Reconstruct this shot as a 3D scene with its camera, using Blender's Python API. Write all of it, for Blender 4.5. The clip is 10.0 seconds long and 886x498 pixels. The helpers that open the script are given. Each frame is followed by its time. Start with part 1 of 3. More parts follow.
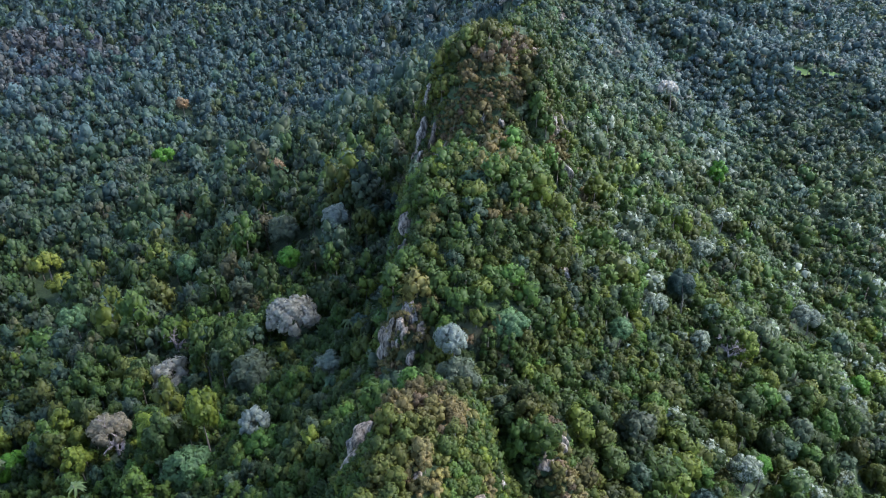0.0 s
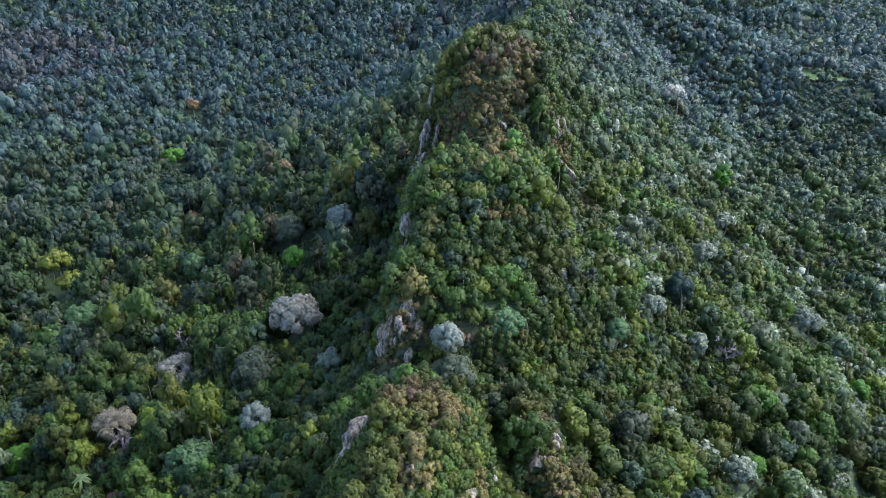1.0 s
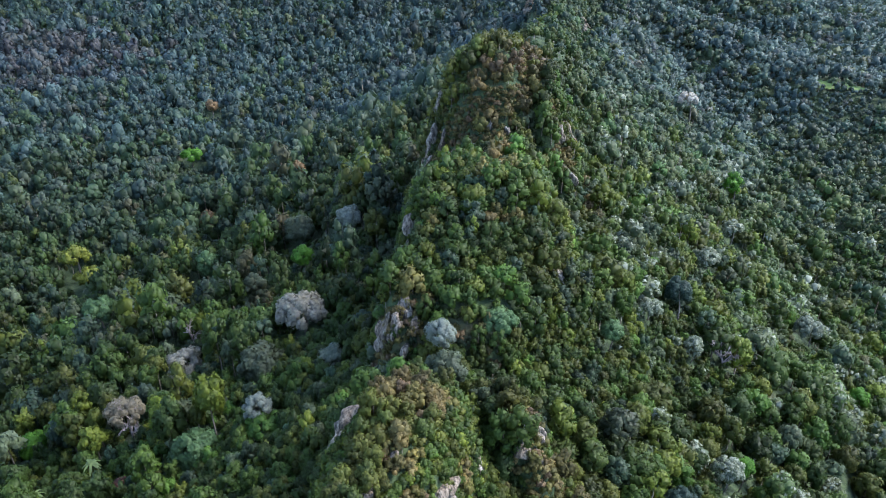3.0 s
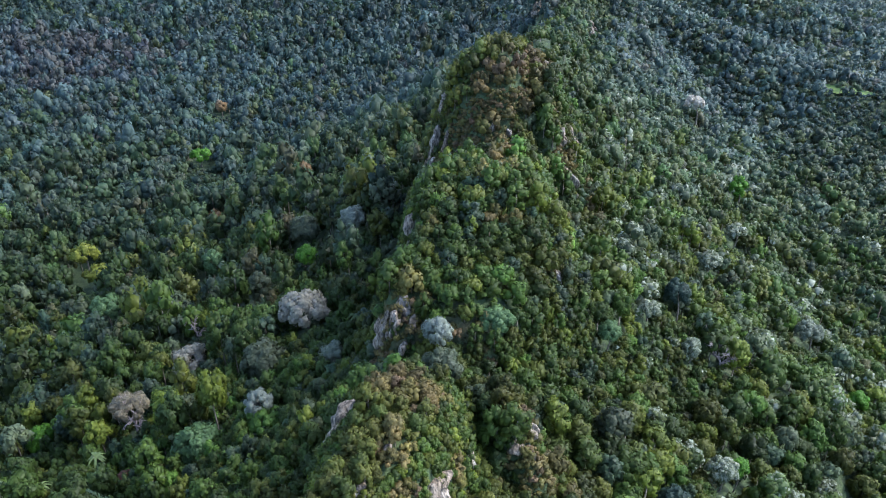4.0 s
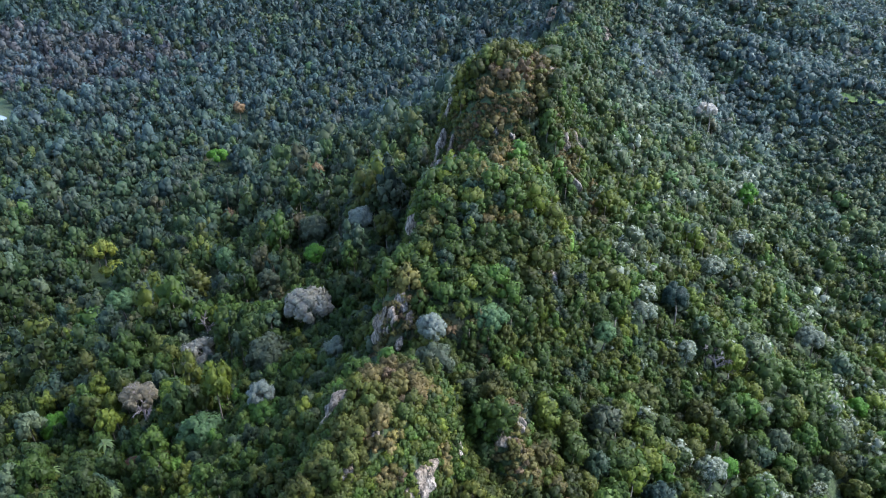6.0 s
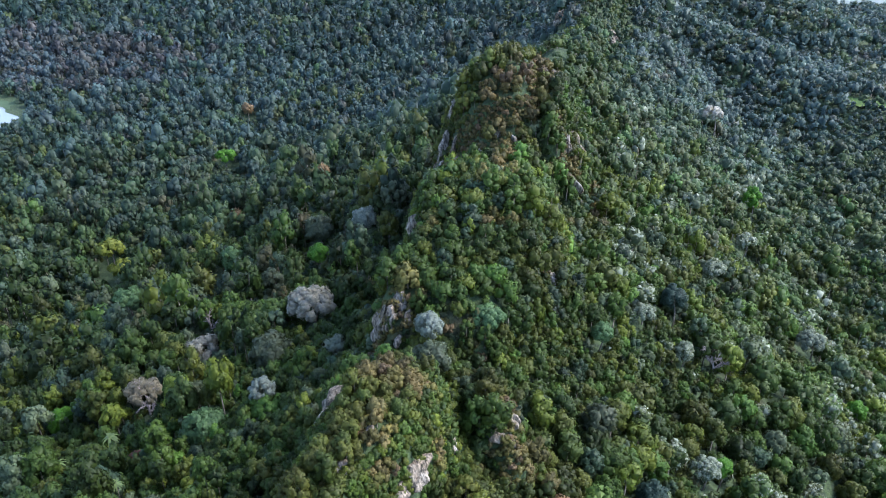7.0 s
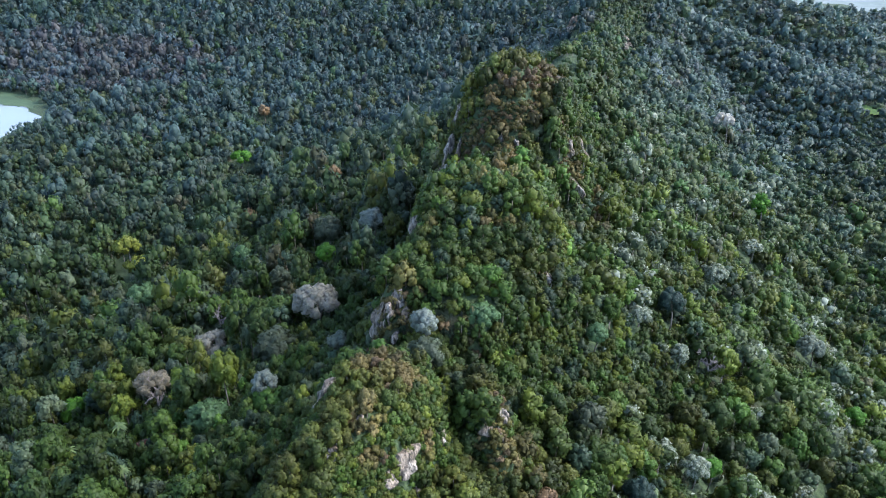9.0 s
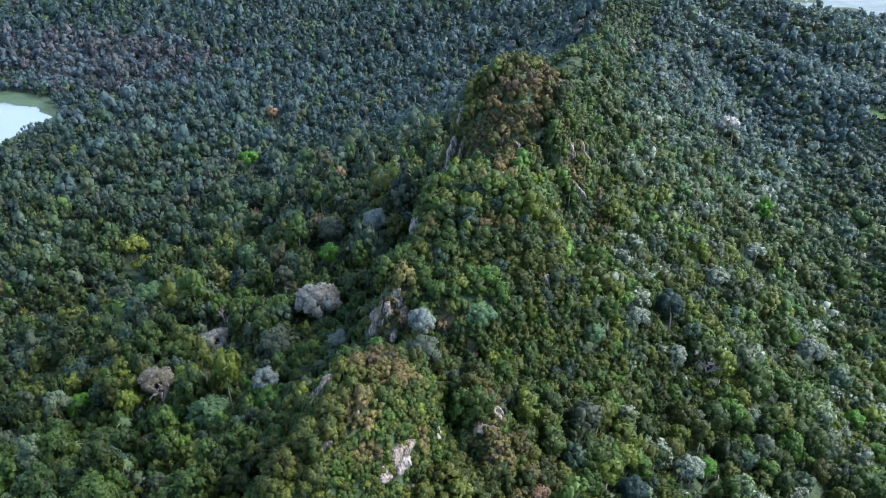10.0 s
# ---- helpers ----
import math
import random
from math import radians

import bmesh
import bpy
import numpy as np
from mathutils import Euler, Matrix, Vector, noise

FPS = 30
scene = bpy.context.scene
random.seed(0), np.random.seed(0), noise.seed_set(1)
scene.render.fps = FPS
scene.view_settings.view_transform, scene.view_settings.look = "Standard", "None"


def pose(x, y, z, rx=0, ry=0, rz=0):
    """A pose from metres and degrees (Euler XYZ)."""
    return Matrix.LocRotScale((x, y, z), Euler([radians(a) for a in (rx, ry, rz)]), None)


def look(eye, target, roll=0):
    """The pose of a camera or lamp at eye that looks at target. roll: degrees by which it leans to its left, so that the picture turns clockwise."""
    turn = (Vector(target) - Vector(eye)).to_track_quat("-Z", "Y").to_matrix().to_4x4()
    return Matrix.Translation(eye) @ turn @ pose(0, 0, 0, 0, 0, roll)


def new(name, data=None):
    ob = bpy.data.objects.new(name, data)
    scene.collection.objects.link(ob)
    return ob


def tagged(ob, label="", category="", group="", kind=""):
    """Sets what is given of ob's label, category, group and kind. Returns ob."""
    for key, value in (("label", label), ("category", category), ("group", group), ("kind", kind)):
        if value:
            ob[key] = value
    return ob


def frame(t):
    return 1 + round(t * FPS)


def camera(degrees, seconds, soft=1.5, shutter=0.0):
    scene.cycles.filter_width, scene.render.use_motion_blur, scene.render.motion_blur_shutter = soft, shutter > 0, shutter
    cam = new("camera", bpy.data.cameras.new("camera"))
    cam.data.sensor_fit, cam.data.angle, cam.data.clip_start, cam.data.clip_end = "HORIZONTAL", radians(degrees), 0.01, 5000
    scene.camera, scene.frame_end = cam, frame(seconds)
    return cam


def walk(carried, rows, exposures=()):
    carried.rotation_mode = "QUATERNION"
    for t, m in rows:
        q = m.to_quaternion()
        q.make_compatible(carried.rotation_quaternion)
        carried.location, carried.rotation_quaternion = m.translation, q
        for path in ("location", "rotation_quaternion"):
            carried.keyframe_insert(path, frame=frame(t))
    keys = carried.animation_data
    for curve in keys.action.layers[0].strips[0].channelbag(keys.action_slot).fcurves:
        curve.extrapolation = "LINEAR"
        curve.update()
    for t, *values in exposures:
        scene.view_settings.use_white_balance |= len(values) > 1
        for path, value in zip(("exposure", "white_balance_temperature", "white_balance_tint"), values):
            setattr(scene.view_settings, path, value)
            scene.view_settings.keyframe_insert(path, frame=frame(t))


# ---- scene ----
cam = camera(62.19, 10.0, soft=1.1)
PATH = [  # seconds, place in metres, turn in degrees
    (0, 0, 0, 270, 60, -0, 0),
    (0.5, 1.42, -1.6, 270.6, 60.087, -0.043, 0.437),
    (1, 2.86, -3.2, 271.18, 60.171, -0.086, 0.872),
    (1.5, 4.32, -4.79, 271.76, 60.254, -0.129, 1.305),
    (2, 5.79, -6.38, 272.32, 60.335, -0.171, 1.735),
    (2.5, 7.27, -7.96, 272.88, 60.415, -0.214, 2.163),
    (3, 8.78, -9.53, 273.44, 60.493, -0.255, 2.588),
    (3.5, 10.29, -11.1, 273.99, 60.569, -0.296, 3.011),
    (4, 11.82, -12.65, 274.53, 60.644, -0.336, 3.43),
    (4.5, 13.37, -14.2, 275.08, 60.718, -0.375, 3.847),
    (5, 14.92, -15.74, 275.63, 60.79, -0.413, 4.26),
    (5.5, 16.49, -17.26, 276.18, 60.862, -0.45, 4.67),
    (6, 18.08, -18.78, 276.74, 60.932, -0.485, 5.076),
    (6.5, 19.67, -20.28, 277.3, 61.001, -0.519, 5.479),
    (7, 21.28, -21.77, 277.87, 61.07, -0.551, 5.878),
    (7.5, 22.89, -23.24, 278.45, 61.138, -0.582, 6.273),
    (8, 24.52, -24.7, 279.03, 61.205, -0.611, 6.664),
    (8.5, 26.16, -26.14, 279.64, 61.272, -0.638, 7.05),
    (9, 27.81, -27.57, 280.25, 61.339, -0.663, 7.432),
    (9.5, 29.46, -28.98, 280.88, 61.405, -0.686, 7.81),
    (10, 31.13, -30.38, 281.53, 61.471, -0.706, 8.183),
]
walk(cam, [(t, pose(*p)) for t, *p in PATH], exposures=[(0.0, 1.42, 5780, 16), (10.0, 1.42, 5780, 16)])

# ---- world, sun, exposure ----
SUN_ELEVATION, SUN_AZIMUTH = 46.0, 74.0   # degrees; azimuth clockwise from +y
world = bpy.data.worlds.new("sky")
scene.world = world
world.use_nodes = True
wn = world.node_tree
sky = wn.nodes.new("ShaderNodeTexSky")
sky.sky_type = "NISHITA"
sky.sun_disc = False
sky.sun_elevation = radians(SUN_ELEVATION)
sky.sun_rotation = radians(SUN_AZIMUTH)
sky.air_density, sky.dust_density, sky.ozone_density = 1.0, 1.2, 1.5
wn.links.new(sky.outputs[0], wn.nodes["Background"].inputs[0])
wn.nodes["Background"].inputs[1].default_value = 0.215

sun = new("sun", bpy.data.lights.new("sun", "SUN"))
sun.data.energy = 2.6
sun.data.angle = radians(20)
sun.data.color = (1.0, 0.97, 0.91)
sd = Vector((math.sin(radians(SUN_AZIMUTH)) * math.cos(radians(SUN_ELEVATION)),
             math.cos(radians(SUN_AZIMUTH)) * math.cos(radians(SUN_ELEVATION)),
             math.sin(radians(SUN_ELEVATION))))
sun.matrix_world = look(sd * 900, (0, 0, 0))

# ---- materials ----
def material(name):
    m = bpy.data.materials.new(name)
    m.use_nodes = True
    nt = m.node_tree
    return m, nt, nt.nodes["Principled BSDF"], nt.links.new


def node(nt, kind, **values):
    n = nt.nodes.new(kind)
    for key, v in values.items():
        n.inputs[key.replace("_", " ")].default_value = v
    return n


def ramp(nt, stops):
    r = nt.nodes.new("ShaderNodeValToRGB")
    while len(r.color_ramp.elements) < len(stops):
        r.color_ramp.elements.new(0.5)
    for e, (at, c) in zip(r.color_ramp.elements, stops):
        e.position, e.color = at, (*c, 1)
    return r


def mix(nt, mode, fac=1.0):
    n = nt.nodes.new("ShaderNodeMix")
    n.data_type, n.blend_type = "RGBA", mode
    n.inputs[0].default_value = fac
    return n   # inputs 6, 7; output 2


def foliage(name, own_colour):
    """Leaves: the tree's own colour, varied from spray to spray and within it, partly translucent."""
    m, nt, b, link = material(name)
    if own_colour:
        a = nt.nodes.new("ShaderNodeObjectInfo")
    else:
        a = nt.nodes.new("ShaderNodeAttribute")
        a.attribute_name = "tree_colour"
    src = a.outputs["Color"]
    geo = nt.nodes.new("ShaderNodeNewGeometry")
    spray = ramp(nt, [(0, (0.82, 0.84, 0.86)), (0.55, (1.0, 1.0, 1.0)), (1, (1.22, 1.2, 1.14))])
    link(geo.outputs["Random Per Island"], spray.inputs[0])
    nz = node(nt, "ShaderNodeTexNoise", Scale=0.55, Detail=3.0)
    link(geo.outputs["Position"], nz.inputs["Vector"])
    clump = ramp(nt, [(0.3, (0.76, 0.78, 0.84)), (0.7, (1.2, 1.18, 1.08))])
    link(nz.outputs["Fac"], clump.inputs[0])
    m1, m2 = mix(nt, "MULTIPLY"), mix(nt, "MULTIPLY")
    link(src, m1.inputs[6]); link(spray.outputs[0], m1.inputs[7])
    link(m1.outputs[2], m2.inputs[6]); link(clump.outputs[0], m2.inputs[7])
    # the colour's fourth value is the share of sprays in leaf, the rest are in whitish blossom
    other = nt.nodes.new("ShaderNodeMath")
    other.operation = "PINGPONG"
    other.inputs[1].default_value = 0.05
    link(geo.outputs["Random Per Island"], other.inputs[0])
    even = nt.nodes.new("ShaderNodeMath")
    even.operation = "MULTIPLY"
    even.inputs[1].default_value = 20.0
    link(other.outputs[0], even.inputs[0])
    bloom = nt.nodes.new("ShaderNodeMath")
    bloom.operation = "GREATER_THAN"
    link(even.outputs[0], bloom.inputs[0]); link(a.outputs["Alpha"], bloom.inputs[1])
    petals = mix(nt, "MIX")
    petals.inputs[7].default_value = (0.27, 0.3, 0.21, 1)
    link(bloom.outputs[0], petals.inputs[0]); link(m2.outputs[2], petals.inputs[6])
    link(petals.outputs[2], b.inputs["Base Color"])
    b.inputs["Roughness"].default_value = 0.55
    b.inputs["Specular IOR Level"].default_value = 0.2
    tr = nt.nodes.new("ShaderNodeBsdfTranslucent")
    link(petals.outputs[2], tr.inputs["Color"])
    ms = nt.nodes.new("ShaderNodeMixShader")
    ms.inputs[0].default_value = 0.3
    link(b.outputs[0], ms.inputs[1]); link(tr.outputs[0], ms.inputs[2])
    link(ms.outputs[0], nt.nodes["Material Output"].inputs["Surface"])
    return m


LEAVES = foliage("canopy_leaves", False)
LEAVES_OWN = foliage("tree_leaves", True)


def bark_material(name, dark, light):
    m, nt, b, link = material(name)
    geo = nt.nodes.new("ShaderNodeNewGeometry")
    mp = nt.nodes.new("ShaderNodeMapping")
    mp.inputs["Scale"].default_value = (2.0, 2.0, 0.35)
    nz = node(nt, "ShaderNodeTexNoise", Scale=1.2, Detail=5.0)
    link(geo.outputs["Position"], mp.inputs["Vector"]); link(mp.outputs[0], nz.inputs["Vector"])
    r = ramp(nt, [(0.3, dark), (0.7, light)])
    link(nz.outputs["Fac"], r.inputs[0]); link(r.outputs[0], b.inputs["Base Color"])
    b.inputs["Roughness"].default_value = 0.9
    return m


BARK = bark_material("bark", (0.09, 0.075, 0.06), (0.26, 0.23, 0.19))
DEAD_WOOD = bark_material("dead_wood", (0.2, 0.165, 0.15), (0.36, 0.31, 0.28))


def limestone():
    m, nt, b, link = material("limestone")
    geo = nt.nodes.new("ShaderNodeNewGeometry")
    mp = nt.nodes.new("ShaderNodeMapping")
    mp.inputs["Scale"].default_value = (1.0, 1.0, 0.22)
    link(geo.outputs["Position"], mp.inputs["Vector"])
    streak = node(nt, "ShaderNodeTexNoise", Scale=1.3, Detail=8.0, Roughness=0.7)
    link(mp.outputs[0], streak.inputs["Vector"])
    r = ramp(nt, [(0.4, (0.03, 0.027, 0.02)), (0.47, (0.12, 0.105, 0.08)), (0.55, (0.25, 0.215, 0.165)), (0.68, (0.46, 0.42, 0.345))])
    link(streak.outputs["Fac"], r.inputs[0])
    stain = node(nt, "ShaderNodeTexNoise", Scale=0.16, Detail=5.0)
    link(geo.outputs["Position"], stain.inputs["Vector"])
    sr = ramp(nt, [(0.45, (1, 1, 1)), (0.6, (0.86, 0.76, 0.66)), (0.75, (0.4, 0.36, 0.3))])
    link(stain.outputs["Fac"], sr.inputs[0])
    mm = mix(nt, "MULTIPLY")
    link(r.outputs[0], mm.inputs[6]); link(sr.outputs[0], mm.inputs[7])
    link(mm.outputs[2], b.inputs["Base Color"])
    b.inputs["Roughness"].default_value = 0.92
    bump = node(nt, "ShaderNodeBump", Strength=0.7, Distance=0.6)
    link(streak.outputs["Fac"], bump.inputs["Height"]); link(bump.outputs[0], b.inputs["Normal"])
    return m


ROCK = limestone()


def ground_material():
    """Forest floor: litter and low green growth, bare limestone where the ground is very steep."""
    m, nt, b, link = material("forest_floor")
    geo = nt.nodes.new("ShaderNodeNewGeometry")
    fine = node(nt, "ShaderNodeTexNoise", Scale=0.5, Detail=8.0, Roughness=0.65)
    broad = node(nt, "ShaderNodeTexNoise", Scale=0.03, Detail=4.0)
    link(geo.outputs["Position"], fine.inputs["Vector"]); link(geo.outputs["Position"], broad.inputs["Vector"])
    green = ramp(nt, [(0.3, (0.012, 0.02, 0.009)), (0.5, (0.03, 0.052, 0.016)), (0.75, (0.07, 0.1, 0.03))])
    litter = ramp(nt, [(0.3, (0.03, 0.024, 0.016)), (0.7, (0.11, 0.085, 0.045))])
    link(fine.outputs["Fac"], green.inputs[0]); link(fine.outputs["Fac"], litter.inputs[0])
    sel = ramp(nt, [(0.62, (0, 0, 0)), (0.82, (1, 1, 1))])
    link(broad.outputs["Fac"], sel.inputs[0])
    veg = mix(nt, "MIX")
    link(sel.outputs[0], veg.inputs[0]); link(green.outputs[0], veg.inputs[6]); link(litter.outputs[0], veg.inputs[7])
    mp = nt.nodes.new("ShaderNodeMapping")
    mp.inputs["Scale"].default_value = (1.0, 1.0, 0.16)
    link(geo.outputs["Position"], mp.inputs["Vector"])
    streak = node(nt, "ShaderNodeTexNoise", Scale=0.5, Detail=7.0, Roughness=0.62)
    link(mp.outputs[0], streak.inputs["Vector"])
    rock = ramp(nt, [(0.36, (0.03, 0.03, 0.022)), (0.55, (0.12, 0.11, 0.09)), (0.72, (0.34, 0.32, 0.3))])
    link(streak.outputs["Fac"], rock.inputs[0])
    xyz = nt.nodes.new("ShaderNodeSeparateXYZ")
    link(geo.outputs["Normal"], xyz.inputs[0])
    steep = ramp(nt, [(0.05, (1, 1, 1)), (0.13, (0, 0, 0))])
    link(xyz.outputs["Z"], steep.inputs[0])
    whole = mix(nt, "MIX")
    link(steep.outputs[0], whole.inputs[0]); link(veg.outputs[2], whole.inputs[6]); link(rock.outputs[0], whole.inputs[7])
    link(whole.outputs[2], b.inputs["Base Color"])
    b.inputs["Roughness"].default_value = 0.95
    bump = node(nt, "ShaderNodeBump", Strength=0.8, Distance=0.8)
    link(fine.outputs["Fac"], bump.inputs["Height"]); link(bump.outputs[0], b.inputs["Normal"])
    return m


GROUND = ground_material()


def grass_material(name, scale, low, mid, high):
    m, nt, b, link = material(name)
    geo = nt.nodes.new("ShaderNodeNewGeometry")
    n1 = node(nt, "ShaderNodeTexNoise", Scale=scale, Detail=8.0, Roughness=0.7)
    link(geo.outputs["Position"], n1.inputs["Vector"])
    r = ramp(nt, [(0.3, low), (0.55, mid), (0.75, high)])
    link(n1.outputs["Fac"], r.inputs[0]); link(r.outputs[0], b.inputs["Base Color"])
    b.inputs["Roughness"].default_value = 0.95
    return m


GRASS = grass_material("meadow_grass", 0.08, (0.07, 0.12, 0.03), (0.13, 0.2, 0.045), (0.2, 0.24, 0.08))
# green of the painted tree reflection on the lake and of the clearing
REFLECTION_GRASS = grass_material("reflection_and_grass", 0.08, (0.03, 0.055, 0.022), (0.045, 0.078, 0.03), (0.065, 0.1, 0.04))
# pale greys put the haze over the distant plain into its colour
HAZY_PLAIN = grass_material("hazy_plain", 0.012, (0.08, 0.11, 0.085), (0.16, 0.19, 0.16), (0.24, 0.25, 0.22))


def water_material():
    m, nt, b, link = material("lake_water")
    geo = nt.nodes.new("ShaderNodeNewGeometry")
    nz = node(nt, "ShaderNodeTexNoise", Scale=0.5, Detail=3.0)
    link(geo.outputs["Position"], nz.inputs["Vector"])
    # pale base stands in for most of the bright sky's reflection
    b.inputs["Base Color"].default_value = (0.21, 0.24, 0.22, 1)
    b.inputs["Roughness"].default_value = 0.12
    b.inputs["IOR"].default_value = 1.333
    b.inputs["Specular IOR Level"].default_value = 0.5
    bump = node(nt, "ShaderNodeBump", Strength=0.05, Distance=0.1)
    link(nz.outputs["Fac"], bump.inputs["Height"]); link(bump.outputs[0], b.inputs["Normal"])
    return m


WATER = water_material()

# ---- the lie of the land ----
rng = np.random.default_rng(7)
LATTICE = rng.random((256, 256))


def value_noise(x, y):
    xi, yi = np.floor(x).astype(int), np.floor(y).astype(int)
    fx, fy = x - xi, y - yi
    fx, fy = fx * fx * (3 - 2 * fx), fy * fy * (3 - 2 * fy)
    a, b = LATTICE[xi % 256, yi % 256], LATTICE[(xi + 1) % 256, yi % 256]
    c, d = LATTICE[xi % 256, (yi + 1) % 256], LATTICE[(xi + 1) % 256, (yi + 1) % 256]
    return (a * (1 - fx) + b * fx) * (1 - fy) + (c * (1 - fx) + d * fx) * fy - 0.5


def fbm(x, y, octaves=4):
    x, y = np.asarray(x, float), np.asarray(y, float)
    return sum(value_noise(x * 2 ** k + 17.3 * k, y * 2 ** k - 9.1 * k) / 2 ** k for k in range(octaves))


# the ridge's spine: y, x, height of the left flank at the spine, of the right flank
SPINE = np.array([
    (-600, -30, 95, 90), (-60, -4, 126, 126), (60, 0, 142, 142), (105, 3, 146, 145), (165, 6, 144, 146), (215, 12, 137, 155),
    (290, 20, 132, 148), (400, 35, 130, 131), (512, 50, 128, 128), (640, 80, 114, 118), (730, 102, 106, 108), (900, 135, 100, 102),
    (1200, 180, 92, 92), (2500, 300, 60, 60)])
# the rocky bodies on it: nodes along the top (x, y, height, reach to the left, to the right), reach past the first and the last node, drop at that reach, how square
BODIES = [
    ([(-15, 73, 166, 9, 9), (-9, 84, 169.5, 11, 9), (-4.5, 93, 171.5, 14, 9.5), (-3, 106, 170.5, 17, 13.5), (-1, 115, 166.5, 17, 12)], 9, 11, 13, 3.0),
    ([(25, 112, 150, 5, 6), (21, 119, 156.5, 7, 6.5), (15, 128, 156, 8, 8)], 6, 9, 13, 3.0),
    ([(-9, 154, 158, 7, 26), (-8, 163, 163, 8, 29), (-5, 170, 165.5, 9, 32), (2, 190, 168, 12, 33), (8, 212, 173.5, 19.5, 31), (12, 236, 169, 24, 27), (18, 262, 168, 9, 20)], 5, 14, 17, 3.6),
    ([(18, 266, 172, 19, 13), (20, 280, 186, 20, 16), (19, 300, 195.5, 21, 17), (20, 326, 190, 17, 20), (30, 372, 160, 16, 26)], 8, 40, 20, 2.6),
    ([(36.5, 276, 178, 6, 7), (37, 290, 186, 9, 8), (36, 312, 187, 12, 10)], 6, 24, 19, 3.2),
    ([(47, 274, 149, 6, 5), (48, 290, 157, 6, 6), (48, 308, 158, 8, 8)], 6, 20, 13, 3.0),
    ([(-8, 288, 156, 5, 12), (-5, 274, 154, 5, 10), (-3, 264, 150, 5, 10)], 16, 9, 15, 3.0),
    ([(40, 440, 128, 20, 26), (49, 505, 150, 17, 24), (58, 556, 144, 18, 26), (90, 700, 122, 18, 16), (106, 762, 114, 20, 14), (124, 850, 112, 24, 22), (152, 1000, 106, 40, 50)], 60, 90, 20, 2.6),
    ([(68, 770, 124, 8, 30), (76, 815, 129, 10, 45), (100, 880, 125, 14, 60), (140, 980, 115, 30, 60)], 14, 90, 20, 2.6)]
LAKE_LEVEL = 2.0


def crest(x, y, ax, ay, bx, by, za, zb, width):
    """A side ridge from a to b that slopes off on both sides."""
    dx, dy = bx - ax, by - ay
    s = np.clip(((x - ax) * dx + (y - ay) * dy) / (dx * dx + dy * dy), -0.2, 1.25)
    d = np.hypot(x - ax - s * dx, y - ay - s * dy)
    return za + (zb - za) * s - 0.42 * np.sqrt(d * d + width * width) + 0.42 * width


def soft_max(a, b, k):
    h = np.clip(0.5 + 0.5 * (a - b) / k, 0, 1)
    return b * (1 - h) + a * h + k * h * (1 - h)


def lake_side(x, y):
    """Below 1 inside the lake basin."""
    return np.hypot((x + 632) / 108, (y - 668) / 118) + 0.25 * fbm(x / 60, y / 60, 2)


def body_height(x, y, nodes, first, last, drop, square):
    """The top of a rocky body that follows a line of nodes and falls off ever steeper on both sides and past its ends."""
    whole, at = np.full(x.shape, -999.0), np.array(nodes)
    near = (x > at[:, 0].min() - 90) & (x < at[:, 0].max() + 90) & (y > at[:, 1].min() - 90) & (y < at[:, 1].max() + 120)
    x, y = x[near], y[near]
    best, uneven = np.full(x.shape, -999.0), 1 + 0.22 * fbm(x / 11 + nodes[0][0], y / 11 + nodes[0][1], 3)
    for k in range(len(nodes) - 1):
        (ax, ay, az, al, ar), (bx, by, bz, bl, br) = nodes[k], nodes[k + 1]
        dx, dy = bx - ax, by - ay
        run = math.hypot(dx, dy)
        t = ((x - ax) * dx + (y - ay) * dy) / run ** 2
        s = np.clip(t, 0, 1)
        side = ((x - ax) * dy - (y - ay) * dx) / run * (1 if by > ay else -1)     # to the right of the line
        past = np.maximum(-t, 0) * run / (first if k == 0 else 9) + np.maximum(t - 1, 0) * run / (last if k == len(nodes) - 2 else 9)
        u = side / np.where(side < 0, al + (bl - al) * s, ar + (br - ar) * s)
        best = np.maximum(best, az + (bz - az) * s - drop * (np.hypot(u, past) * uneven) ** square)
    whole[near] = best
    return whole


